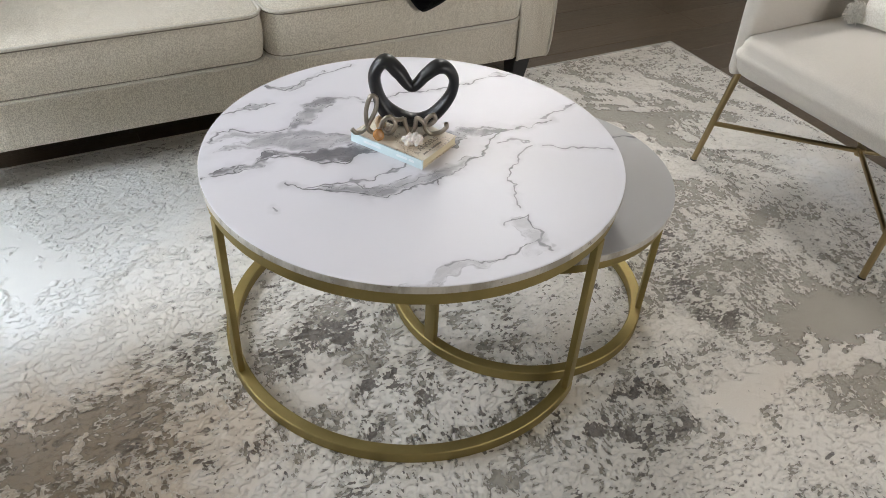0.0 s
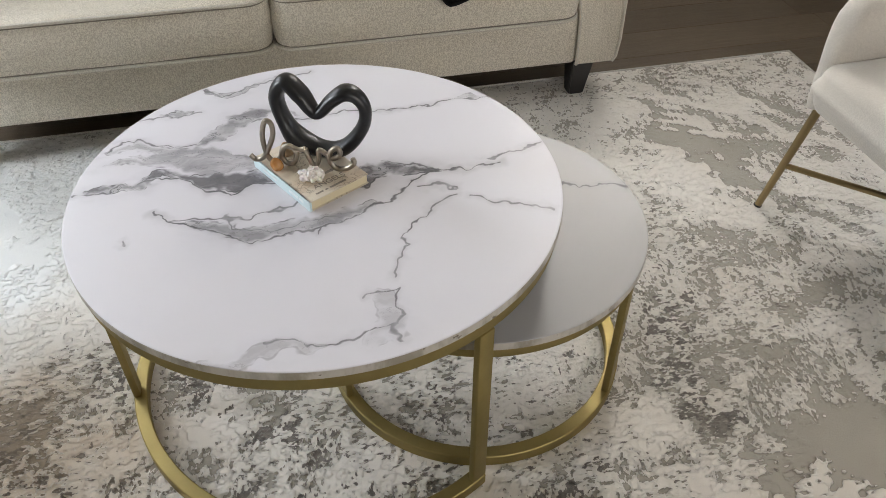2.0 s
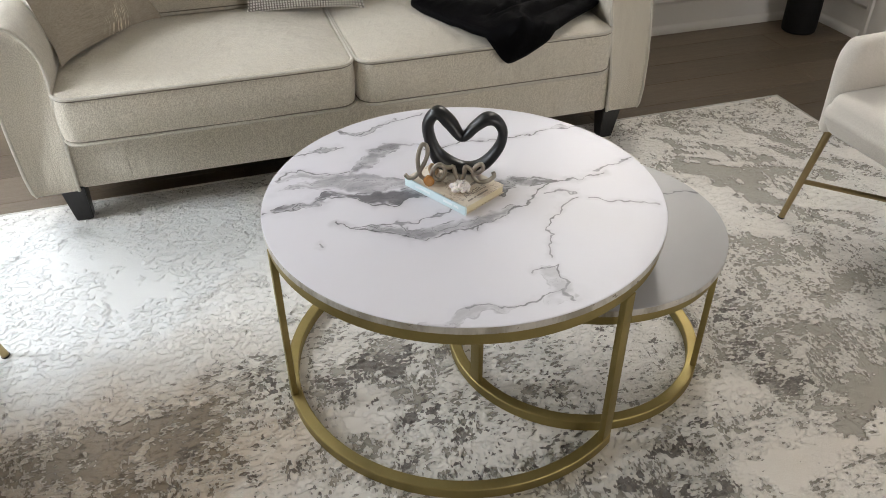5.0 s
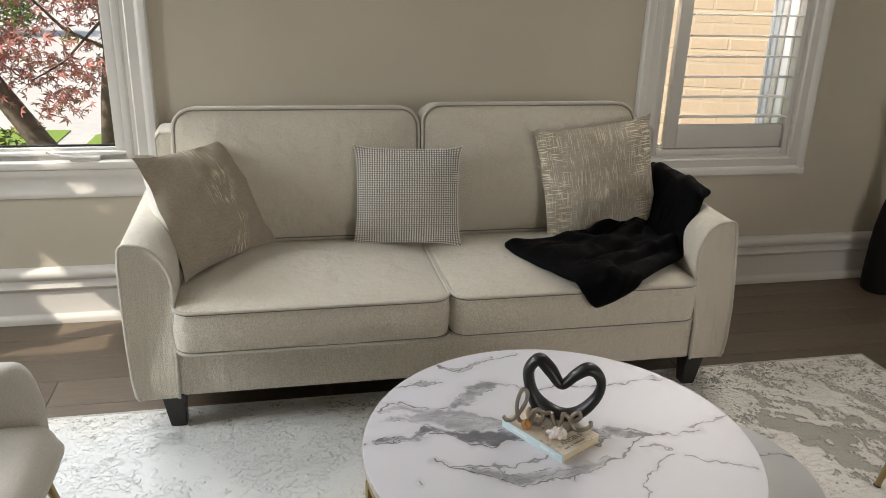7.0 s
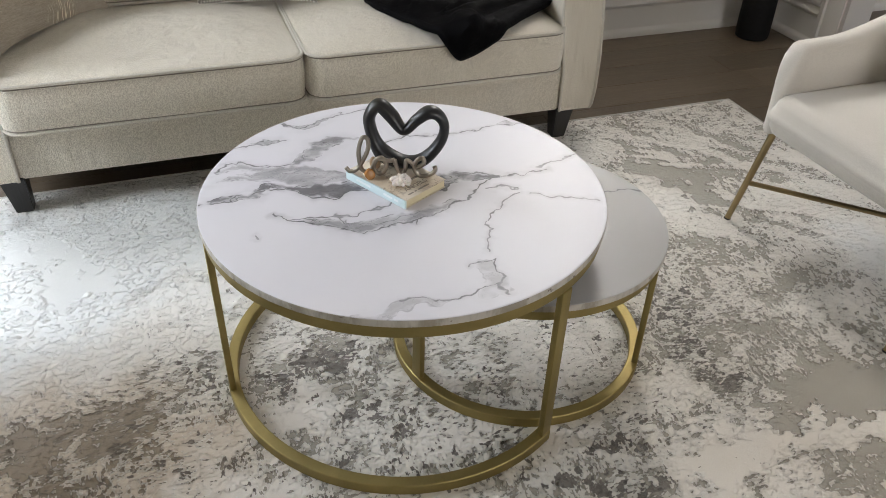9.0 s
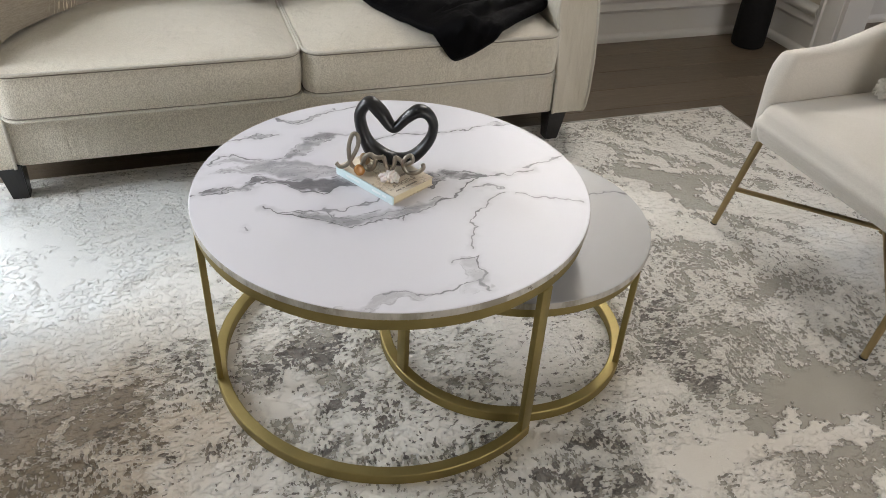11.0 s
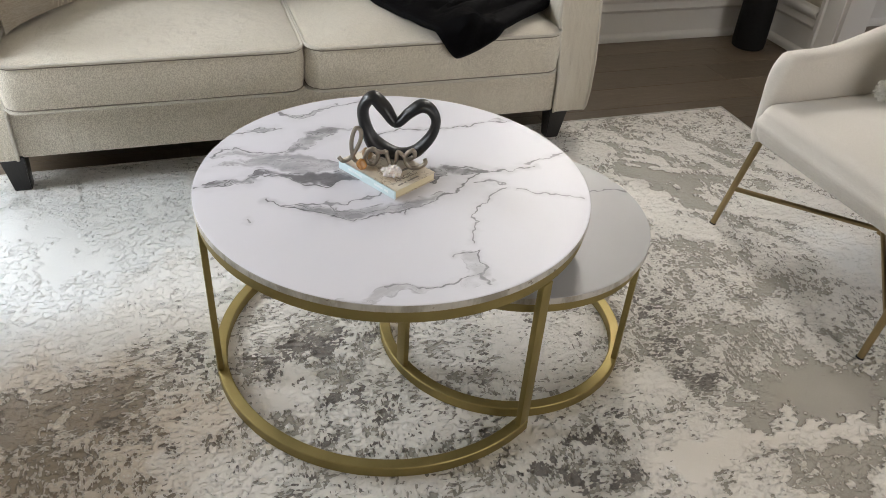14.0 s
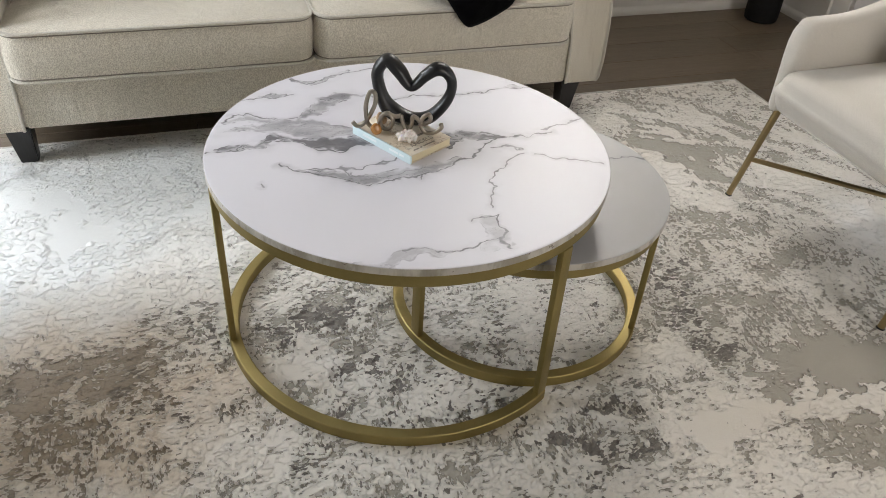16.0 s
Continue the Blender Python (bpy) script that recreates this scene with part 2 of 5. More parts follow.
def rug_material():
    """Carved pile: the sheet carries how deep, dark, warm, pale and smooth the yarn is at each knot; pale and warm also
    hold daylight and shade.
    """
    k = Mat("distressed_woven_rug")
    p = k.co()

    def yarn(name):
        n = k.t.nodes.new("ShaderNodeAttribute")
        n.attribute_name = name
        return n.outputs[2]

    depth, fleck, warm, pale, flat, worms = (yarn(n) for n in ("depth", "fleck", "warm", "pale", "flat", "worms"))
    turn = k.step(k.noise(p, 4, 2), 0.47, 0.53)
    across, along = k.noise(k.sc(p, (0.62, 1.2, 1)), 130, 2, 0.5), k.noise(k.sc(p, (1.2, 0.62, 1), (3, 7, 0)), 130, 2, 0.5)
    frayed = k.f("SUBTRACT", k.f("ADD", k.f("MULTIPLY", across, turn), k.f("MULTIPLY", along, k.f("SUBTRACT", 1.0, turn))), 0.5)
    knots = k.f("MULTIPLY_ADD", flat, -0.8, 1.0)
    depth = k.f("MULTIPLY_ADD", k.f("MULTIPLY", frayed, knots), 4.6, depth)
    fleck = k.f("MULTIPLY_ADD", frayed, -4.6, fleck)
    pile = k.step(depth, -0.06, 0.08)
    lip = k.f("MULTIPLY", k.step(depth, 0.0, 0.12), k.f("SUBTRACT", 1.0, k.step(depth, 0.25, 0.50)))
    ditch = k.f("MULTIPLY", k.step(depth, -0.45, -0.18), k.f("SUBTRACT", 1.0, k.step(depth, -0.10, 0.0)))
    worm = k.f("MULTIPLY", k.step(k.f("MULTIPLY_ADD", frayed, 1.6, worms), 0.15, 0.34), k.f("SUBTRACT", 1.0, flat))
    dark = k.f("MULTIPLY", k.step(fleck, -0.06, 0.08), k.f("SUBTRACT", 1.0, pale))
    fibre = k.noise(p, 620, 2)
    shade = k.noise(p, 9, 4, 0.6)
    low = k.mix(warm, k.mix(shade, (0.335, 0.310, 0.260), (0.425, 0.395, 0.338)), k.mix(shade, (0.205, 0.155, 0.100), (0.30, 0.232, 0.155)))
    # pale yarn is lifted and cooled for the daylight on the window side
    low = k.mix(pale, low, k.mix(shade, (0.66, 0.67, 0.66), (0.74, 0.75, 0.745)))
    top = k.mix(warm, k.mix(shade, (0.72, 0.678, 0.612), (0.81, 0.775, 0.715)), (0.58, 0.485, 0.38))
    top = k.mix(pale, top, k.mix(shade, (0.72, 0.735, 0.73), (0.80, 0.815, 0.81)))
    c = k.mix(pile, low, top)
    # lip lightened and ditch darkened: light and shade of the relief, in colour
    c = k.mix(k.f("MULTIPLY", lip, 0.40), c, (0.82, 0.80, 0.76))
    c = k.mix(k.f("MULTIPLY", k.f("MULTIPLY", ditch, k.f("SUBTRACT", 1.0, pale)), 0.24), c, (0.17, 0.155, 0.14))
    c = k.mix(dark, c, k.mix(warm, (0.205, 0.183, 0.160), (0.19, 0.150, 0.112)))
    c = k.mix(k.f("MULTIPLY", fibre, 0.30), c, k.mix(0.5, c, (0.16, 0.15, 0.14)))
    height = k.f("ADD", k.f("MULTIPLY_ADD", worm, 0.75, pile), k.f("SUBTRACT", k.f("MULTIPLY", lip, 0.3), k.f("MULTIPLY", dark, 0.35)))
    return k.done(c, 0.88, 0, k.bump(fibre, 0.0012, 1.0, k.bump(height, 0.0055)), Sheen_Weight=0.2)


def plank_wood():
    k = Mat("dark_oak_planks")
    p = k.co()
    r = k.rnd()
    q = k.v("ADD", p, k.node("ShaderNodeCombineXYZ", k.f("MULTIPLY", r, 37.0), k.f("MULTIPLY", r, 91.0), 0.0))
    grain = k.noise(k.sc(q, (1.2, 16, 1)), 6, 6, 0.65, 0.8)
    pore = k.noise(k.sc(q, (3, 90, 1)), 8, 3)
    c = k.ramp(k.f("ADD", k.f("MULTIPLY", grain, 0.7), k.f("MULTIPLY", r, 0.3)), (0.25, (0.069, 0.051, 0.034)), (0.55, (0.113, 0.085, 0.057)), (0.8, (0.156, 0.120, 0.083)))
    return k.done(c, k.f("ADD", k.f("MULTIPLY", pore, 0.18), 0.34), 0, k.bump(k.f("ADD", pore, grain), 0.0004))


def satin_black():
    k = Mat("satin_black_ceramic")
    p = k.co()
    n = k.noise(p, 90, 3)
    return k.done(k.mix(n, (0.007, 0.007, 0.008), (0.014, 0.014, 0.015)), k.f("ADD", k.f("MULTIPLY", n, 0.14), 0.30), 0, k.bump(n, 0.0003))


def matte_black():
    k = Mat("matte_black_vase")
    p = k.co()
    n = k.noise(p, 60, 4)
    return k.done(k.mix(n, (0.006, 0.006, 0.006), (0.013, 0.012, 0.012)), 0.7, 0, k.bump(n, 0.0006), Specular_IOR_Level=0.15)


def plush():
    k = Mat("black_plush_throw")
    p = k.co()
    n, m = k.noise(p, 420, 3), k.noise(p, 26, 4, 0.6)
    return k.done(k.mix(m, (0.0008, 0.0008, 0.001), (0.0028, 0.0024, 0.0032)), 0.55, 0, k.bump(k.f("ADD", n, k.f("MULTIPLY", m, 2.0)), 0.0012), Sheen_Weight=0.005, Sheen_Roughness=0.35, Specular_IOR_Level=0.04)


def streaked_linen(name, dense):
    """Taupe linen with metallic threads; dense 0: a few in the middle, 1: many, with foil patches towards the sides."""
    k = Mat(name)
    p = k.co()
    w = k.f("MAXIMUM", k.noise(k.sc(p, (1, 1, 0.15)), 520, 2), k.noise(k.sc(p, (0.15, 1, 1)), 520, 2))
    slub = k.noise(k.sc(p, (0.07, 1, 1)), 300, 3, 0.65)
    wob = k.v("ADD", p, k.v("MULTIPLY", k.v("SUBTRACT", k.noise(p, 18, 2, colour=True), (0.5, 0.5, 0.5)), (0.010, 0, 0.010)))
    if dense:
        up = k.step(k.noise(k.sc(wob, (1, 0, 0.05)), 300, 1, 0.5), 0.56, 0.62)
        across = k.step(k.noise(k.sc(wob, (0.06, 0, 1)), 300, 1, 0.5), 0.54, 0.60)
        side = k.step(k.f("ABSOLUTE", k.v("DOT_PRODUCT", p, (1, 0, 0), out=1)), 0.07, 0.17)
        gold = k.f("MAXIMUM", k.f("MULTIPLY", up, k.f("ADD", k.f("MULTIPLY", k.noise(p, 9, 2), 0.7), 0.15)), k.f("MULTIPLY", across, k.f("MULTIPLY", side, k.step(k.noise(p, 8, 2), 0.36, 0.48))))
    else:
        up = k.step(k.noise(k.sc(wob, (1, 0, 0.06)), 330, 1, 0.5), 0.56, 0.62)
        mid = k.f("SUBTRACT", 1.0, k.step(k.f("ABSOLUTE", k.f("SUBTRACT", k.v("DOT_PRODUCT", p, (1, 0, 0), out=1), 0.02)), 0.03, 0.09))
        gold = k.f("MULTIPLY", k.f("MULTIPLY", up, mid), k.step(k.noise(p, 9, 2), 0.40, 0.52))
    base = k.mix(k.f("ADD", k.f("MULTIPLY", w, 0.75), k.f("MULTIPLY", k.step(slub, 0.3, 0.7), 0.25)), (0.18, 0.150, 0.114), (0.50, 0.435, 0.352))
    c = k.mix(k.f("MULTIPLY", gold, 0.9), base, (0.90, 0.82, 0.64))
    return k.done(c, k.f("SUBTRACT", 0.9, k.f("MULTIPLY", gold, 0.6)), k.f("MULTIPLY", gold, 0.55), k.bump(k.f("ADD", k.f("ADD", w, slub), k.f("MULTIPLY", gold, 0.8)), 0.0010))


def beaded_cloth():
    k = Mat("silver_beaded_cloth")
    p = k.co()
    n = k.noise(p, 300, 2)
    return k.done(k.mix(n, (0.20, 0.187, 0.167), (0.30, 0.28, 0.25)), 0.6, 0.2, k.bump(n, 0.0006))


def glass():
    k = Mat("window_glass")
    return k.done((1, 1, 1), 0.0, 0, None, Transmission_Weight=1.0, IOR=1.01)


M_RUG, M_PLANK, M_HEART, M_VASE, M_PLUSH, M_LINEN, M_BEADCLOTH, M_GLASS = rug_material(), plank_wood(), satin_black(), matte_black(), plush(), streaked_linen("taupe_linen_with_gold_threads", 0), beaded_cloth(), glass()
M_LINEN_DENSE = streaked_linen("taupe_linen_with_foil_threads", 1)
M_BEAD = metal("silver_bead", (0.88, 0.85, 0.80), 0.34, 0.05)
M_BIND = fabric("pale_rug_binding", (0.60, 0.58, 0.53), (0.42, 0.40, 0.37), 400, 0.0006)
M_WOOL = fabric("cream_wool_pile", (0.82, 0.79, 0.73), (0.66, 0.62, 0.55), 260, 0.002)
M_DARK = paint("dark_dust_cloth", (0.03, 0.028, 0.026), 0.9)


# ---- mesh kit ----
def part(name, bm, mat, parent=None, label="", smooth=True):
    me = bpy.data.meshes.new(name)
    bmesh.ops.recalc_face_normals(bm, faces=bm.faces[:])
    bm.to_mesh(me)
    bm.free()
    me.materials.append(mat)
    if smooth:
        me.shade_smooth()
        me.set_sharp_from_angle(angle=radians(42))
    ob = new(name, me)
    if parent is not None:
        ob.parent = parent
    return tagged(ob, label)


def thing(name, label, category, m=None, group="", kind=""):
    ob = new(name)
    ob.empty_display_size = 0.05
    if m is not None:
        ob.matrix_world = m
    return tagged(ob, label, category, group, kind)


def box(lo, hi, bevel=0.0, seg=2, bm=None):
    bm = bm or bmesh.new()
    lo, hi = Vector(lo), Vector(hi)
    made = bmesh.ops.create_cube(bm, size=1, matrix=Matrix.Translation((lo + hi) / 2) @ Matrix.Diagonal((*(hi - lo), 1)))["verts"]
    if bevel:
        edges = list({e for v in made for e in v.link_edges})
        bmesh.ops.bevel(bm, geom=edges, offset=bevel, segments=seg, affect="EDGES", profile=0.5)
    return bm


def loft(rings, closed=False, caps=True, bm=None, around=True):
    """Faces between rings of equally many points."""
    bm = bm or bmesh.new()
    vs = [[bm.verts.new(p) for p in r] for r in rings]
    n = len(vs[0])
    pairs = list(zip(vs, vs[1:])) + ([(vs[-1], vs[0])] if closed else [])
    for a, b in pairs:
        for i in range(n if around else n - 1):
            j = (i + 1) % n
            bm.faces.new((a[i], a[j], b[j], b[i]))
    if caps and not closed:
        bm.faces.new(vs[0])
        bm.faces.new(vs[-1])
    return bm


def sweep(path, radius, sides=10, closed=False, flat=1.0, up=None, bm=None):
    """A tube along a path; radius a number or a function of 0..1; flat squeezes it along the carried normal."""
    pts = [Vector(p) for p in path]
    n = len(pts)
    rings, nrm = [], None
    for i, p in enumerate(pts):
        a = pts[(i - 1) % n] if closed or i else p
        b = pts[(i + 1) % n] if closed or i < n - 1 else p
        t = (b - a).normalized()
        if up is not None:
            nrm = Vector(up)
        elif nrm is None:
            nrm = Vector((0, 0, 1)) if abs(t.z) < 0.9 else Vector((1, 0, 0))
        nrm = (nrm - t * nrm.dot(t)).normalized()
        side = t.cross(nrm)
        r = radius(i / (n if closed else n - 1)) if callable(radius) else radius
        rings.append([p + (nrm * math.cos(w) * flat + side * math.sin(w)) * r for w in (2 * math.pi * j / sides for j in range(sides))])
    return loft(rings, closed, True, bm)


def revolve(profile, sides=40, bm=None):
    return loft([[(r * math.cos(2 * math.pi * j / sides), r * math.sin(2 * math.pi * j / sides), z) for j in range(sides)] for r, z in profile], bm=bm)


def prism(profile, origin, u, v, along, bm=None):
    o, u, v, along = Vector(origin), Vector(u), Vector(v), Vector(along)
    a = [o + u * x + v * y for x, y in profile]
    return loft([a, [p + along for p in a]], bm=bm)


def round_rect(w, d, r, per=5, side=6):
    """Points round a rectangle of half sizes w, d with round corners."""
    r = max(min(r, w, d), 1e-4)
    out = []
    for cx, cy, a0 in ((w - r, d - r, 0), (-w + r, d - r, 90), (-w + r, -d + r, 180), (w - r, -d + r, 270)):
        for i in range(per):
            a = radians(a0 + 90 * i / (per - 1))
            out.append((cx + r * math.cos(a), cy + r * math.sin(a)))
    full = []
    for i in range(len(out)):
        a, b = out[i], out[(i + 1) % len(out)]
        full.append(a)
        if i % per == per - 1:
            full += [(a[0] + (b[0] - a[0]) * s / side, a[1] + (b[1] - a[1]) * s / side) for s in range(1, side)]
    return full


def soft_block(w, d, h, corner, edge, crown, under=0.0, swell=0.0, wob=0.0, seed=0):
    """An upholstered block of half sizes w, d, height h: rounded plan, rolled edges, crowned top and swelling sides."""
    rings = []

    def ring(inset, z, k=1.0):
        rr = []
        for x, y in round_rect((w - inset) * k, (d - inset) * k, max(corner - inset, 0.004) * k):
            q = Vector((x * 6 + seed, y * 6, z * 9))
            rr.append((x + wob * noise.noise(q), y + wob * noise.noise(q + Vector((9, 3, 1))), z + wob * noise.noise(q + Vector((2, 8, 5)))))
        rings.append(rr)

    for k in (0.3, 0.6, 0.85):
        ring(edge, -under * (1 - k * k), k)
    for i in range(5):
        a = radians(90 * i / 4)
        ring(edge * (1 - math.sin(a)), edge * (1 - math.cos(a)))
    for i in range(1, 5):
        s = i / 5
        ring(-swell * math.sin(math.pi * s), edge + (h - 2 * edge) * s)
    for i in range(5):
        a = radians(90 * i / 4)
        ring(edge * (1 - math.cos(a)), h - edge * (1 - math.sin(a)))
    for k in (0.95, 0.88, 0.78, 0.65, 0.5, 0.33, 0.16, 0.05):
        ring(edge, h + crown * (1 - k ** 2.2), k)
    return loft(rings)


def welt(w, d, corner, inset, z, r=0.0045):
    return sweep([(x, y, z) for x, y in round_rect(w - inset, d - inset, corner - inset, 6, 10)], r, 8, True)


# ---- floor, walls, ceiling ----
floor = thing("floor", "dark brown oak plank floor", "floor", kind="structure")
part("subfloor", box((LEFT_X - 0.2, FRONT_Y - 0.2, -0.12), (FAR_X + 0.2, WALL_Y + 0.2, -0.012)), M_DARK, floor, smooth=False)


def wall(name, lo, hi, holes=(), axis=0):
    """A wall slab with rectangular holes (a0, a1, z0, z1) along x (axis 0) or y (axis 1)."""
    bm = bmesh.new()
    cuts = sorted({lo[axis], hi[axis], *[h[0] for h in holes], *[h[1] for h in holes]})
    for a, b in zip(cuts, cuts[1:]):
        zs = [lo[2], hi[2]]
        for h in holes:
            if h[0] <= a and b <= h[1]:
                zs += [h[2], h[3]]
        zs.sort()
        for z0, z1 in zip(zs[::2], zs[1::2]):
            if z1 - z0 > 1e-4:
                l, g = list(lo), list(hi)
                l[axis], g[axis], l[2], g[2] = a, b, z0, z1
                box(l, g, bm=bm)
    bmesh.ops.remove_doubles(bm, verts=bm.verts[:], dist=1e-5)
    ob = part(name, bm, M_WALL, smooth=False)
    return tagged(ob, "plain greige painted wall", "wall", kind="structure")


W1 = (-2.35, -1.075, 0.66, 2.15)
W2 = (1.00, 1.648, 0.612, 2.15)
wall("wall_north", (LEFT_X - 0.16, WALL_Y, -0.1), (FAR_X + 0.16, WALL_Y + 0.16, CEIL), (W1, W2), 0)
# unseen west openings; the two small ones are cut to shape the sun patches
wall("wall_west", (LEFT_X - 0.16, FRONT_Y, -0.1), (LEFT_X, WALL_Y, CEIL), ((0.98, 1.22, 1.37, 1.78), (1.056, 1.26, 2.01, 2.27), (0.42, 1.0, 0.8, 1.75)), 1)
# unseen opening, added for the front fill lamp
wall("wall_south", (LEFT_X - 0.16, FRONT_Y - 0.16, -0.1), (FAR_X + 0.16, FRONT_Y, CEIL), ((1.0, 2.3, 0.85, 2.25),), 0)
wall("wall_east", (WALL_X, FRONT_Y, -0.1), (WALL_X + 0.13, WALL_Y, CEIL), ((-1.4, 1.262, -0.1, 2.1),), 1)
# unseen opening, added for the fill lamp of the next room
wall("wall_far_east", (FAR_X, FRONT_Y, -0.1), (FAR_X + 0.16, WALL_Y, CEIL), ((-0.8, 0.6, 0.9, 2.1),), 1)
tagged(part("ceiling", box((LEFT_X - 0.2, FRONT_Y - 0.2, CEIL), (FAR_X + 0.2, WALL_Y + 0.2, CEIL + 0.1)), M_CEIL, smooth=False), "plain off-white ceiling", "ceiling", kind="structure")

BASE = [(0, 0), (0.030, 0), (0.030, 0.014), (0.024, 0.026), (0.014, 0.030), (0.012, 0.034), (0.012, 0.116), (0.020, 0.122), (0.024, 0.130), (0.018, 0.142), (0.016, 0.156), (0.026, 0.164), (0.030, 0.178), (0.024, 0.190), (0.010, 0.199), (0, 0.2)]


BASE = [(x, z * 1.13) for x, z in BASE]


def skirting(origin, out, along):
    return tagged(part("baseboard", prism(BASE, origin, out, (0, 0, 1), along), M_TRIM), "tall white moulded baseboard", "baseboard", kind="structure")


skirting((LEFT_X, WALL_Y, 0), (0, -1, 0), (WALL_X - LEFT_X, 0, 0))
skirting((WALL_X + 0.13, WALL_Y, 0), (0, -1, 0), (FAR_X - WALL_X - 0.13, 0, 0))
skirting((WALL_X, 1.382, 0), (-1, 0, 0), (0, WALL_Y - 1.382 - 0.024, 0))
skirting((WALL_X, FRONT_Y, 0), (-1, 0, 0), (0, -1.52 - FRONT_Y, 0))
skirting((LEFT_X, FRONT_Y, 0), (1, 0, 0), (0, WALL_Y - FRONT_Y - 0.024, 0))

# unseen slab outside, added to block the sun from the large west opening
tagged(part("sun_block_slab", box((LEFT_X - 2.3, FRONT_Y - 0.6, 2.35), (LEFT_X - 0.17, 0.5, 2.47)), M_CEIL, smooth=False), "unseen slab added to keep sun out of the west opening", "roof", kind="structure")

# cased opening to the next room
CASING = [(0, 0), (0.010, 0), (0.014, 0.006), (0.014, 0.03), (0.018, 0.036), (0.018, 0.085), (0.026, 0.092), (0.026, 0.112), (0.020, 0.118), (0, 0.118)]
opening = thing("doorway_trim", "white moulded casing of an open doorway", "door casing", kind="structure")
part("casing", prism(CASING, (WALL_X, 1.264, 0), (-1, 0, 0), (0, 1, 0), (0, 0, 2.1)), M_TRIM, opening)
part("casing", prism(CASING, (WALL_X, -1.402, 0), (-1, 0, 0), (0, -1, 0), (0, 0, 2.1)), M_TRIM, opening)
part("head_casing", prism(CASING, (WALL_X, -1.52, 2.1), (-1, 0, 0), (0, 0, 1), (0, 2.902, 0)), M_TRIM, opening)
part("jamb", box((WALL_X - 0.002, 1.244, 0), (WALL_X + 0.134, 1.264, 2.1), 0.002), M_TRIM, opening)
part("jamb", box((WALL_X - 0.002, -1.402, 0), (WALL_X + 0.134, -1.382, 2.1), 0.002), M_TRIM, opening)

# ---- windows ----
WINCASE = [(0, 0), (0.012, 0), (0.012, 0.012), (0.020, 0.018), (0.020, 0.05), (0.026, 0.056), (0.030, 0.066), (0.030, 0.084), (0.024, 0.09), (0, 0.09)]


def window_casing(w, x0, x1, z0, z1, bottom=True):
    y = WALL_Y - 0.001
    part("casing", prism(WINCASE, (x1, y, z0 - (0.09 if bottom else 0)), (0, -1, 0), (1, 0, 0), (0, 0, z1 - z0 + 0.18)), M_TRIM, w)
    part("casing", prism(WINCASE, (x0, y, z0 - (0.09 if bottom else 0)), (0, -1, 0), (-1, 0, 0), (0, 0, z1 - z0 + 0.18)), M_TRIM, w)
    part("head_casing", prism(WINCASE, (x0 - 0.09, y - 0.002, z1), (0, -1, 0), (0, 0, 1), (x1 - x0 + 0.18, 0, 0)), M_TRIM, w)


def frame_bars(w, name, x0, x1, z0, z1, y0, y1, t, mat, tb=None, bevel=0.003):
    tb = tb or t
    part(name, box((x0, y0, z0), (x0 + t, y1, z1), bevel), mat, w)
    part(name, box((x1 - t, y0, z0), (x1, y1, z1), bevel), mat, w)
    part(name, box((x0 + t, y0, z0), (x1 - t, y1, z0 + tb), bevel), mat, w)
    part(name, box((x0 + t, y0, z1 - t), (x1 - t, y1, z1), bevel), mat, w)


def pane(w, x0, x1, y, z0, z1):
    ob = part("pane", box((x0, y, z0), (x1, y + 0.004, z1)), M_GLASS, w, "clear glass pane", smooth=False)
    ob.visible_shadow = False
    return ob


win1 = thing("window_1", "white casement window with a crank handle", "window", kind="structure")
window_casing(win1, W1[0], W1[1] + 0.012, W1[2], W1[3], False)
frame_bars(win1, "window_frame", W1[0], W1[1] + 0.01, W1[2] - 0.02, W1[3], WALL_Y + 0.0, WALL_Y + 0.05, 0.03, M_TRIM)
frame_bars(win1, "sash", W1[0] + 0.03, W1[1] - 0.02, W1[2] + 0.005, W1[3] - 0.03, WALL_Y + 0.03, WALL_Y + 0.085, 0.042, M_TRIM, 0.016, 0.004)
part("gasket", box((W1[0] + 0.07, WALL_Y + 0.045, W1[2] + 0.0205), (W1[1] - 0.061, WALL_Y + 0.058, W1[2] + 0.0275), 0.001), M_DARK, win1, "thin black glazing gasket")
pane(win1, W1[0] + 0.07, W1[1] - 0.06, WALL_Y + 0.06, W1[2] + 0.018, W1[3] - 0.07)
part("sill", box((W1[0] - 0.1, WALL_Y - 0.034, 0.612), (W1[1] + 0.102, WALL_Y + 0.03, 0.641), 0.006), M_TRIM, win1)
APRON = [(0, 0), (0.012, 0), (0.016, 0.010), (0.016, 0.02), (0.011, 0.026), (0.011, 0.07), (0.018, 0.078), (0.022, 0.092), (0.026, 0.108), (0, 0.108)]
part("apron", prism(APRON, (W1[0] - 0.09, WALL_Y - 0.001, 0.502), (0, -1, 0), (0, 0, 1), (W1[1] - W1[0] + 0.19, 0, 0)), M_TRIM, win1)
crank = part("crank_handle", sweep([(-1.20, WALL_Y - 0.015, 0.652), (-1.24, WALL_Y - 0.03, 0.658), (-1.30, WALL_Y - 0.034, 0.662), (-1.345, WALL_Y - 0.034, 0.672), (-1.36, WALL_Y - 0.04, 0.684)], lambda s: 0.008 - 0.003 * s, 8, flat=0.8), M_TRIM, win1, "folding white crank")
part("crank_base", box((-1.29, WALL_Y - 0.026, 0.641), (-1.185, WALL_Y + 0.01, 0.658), 0.005), M_TRIM, win1)

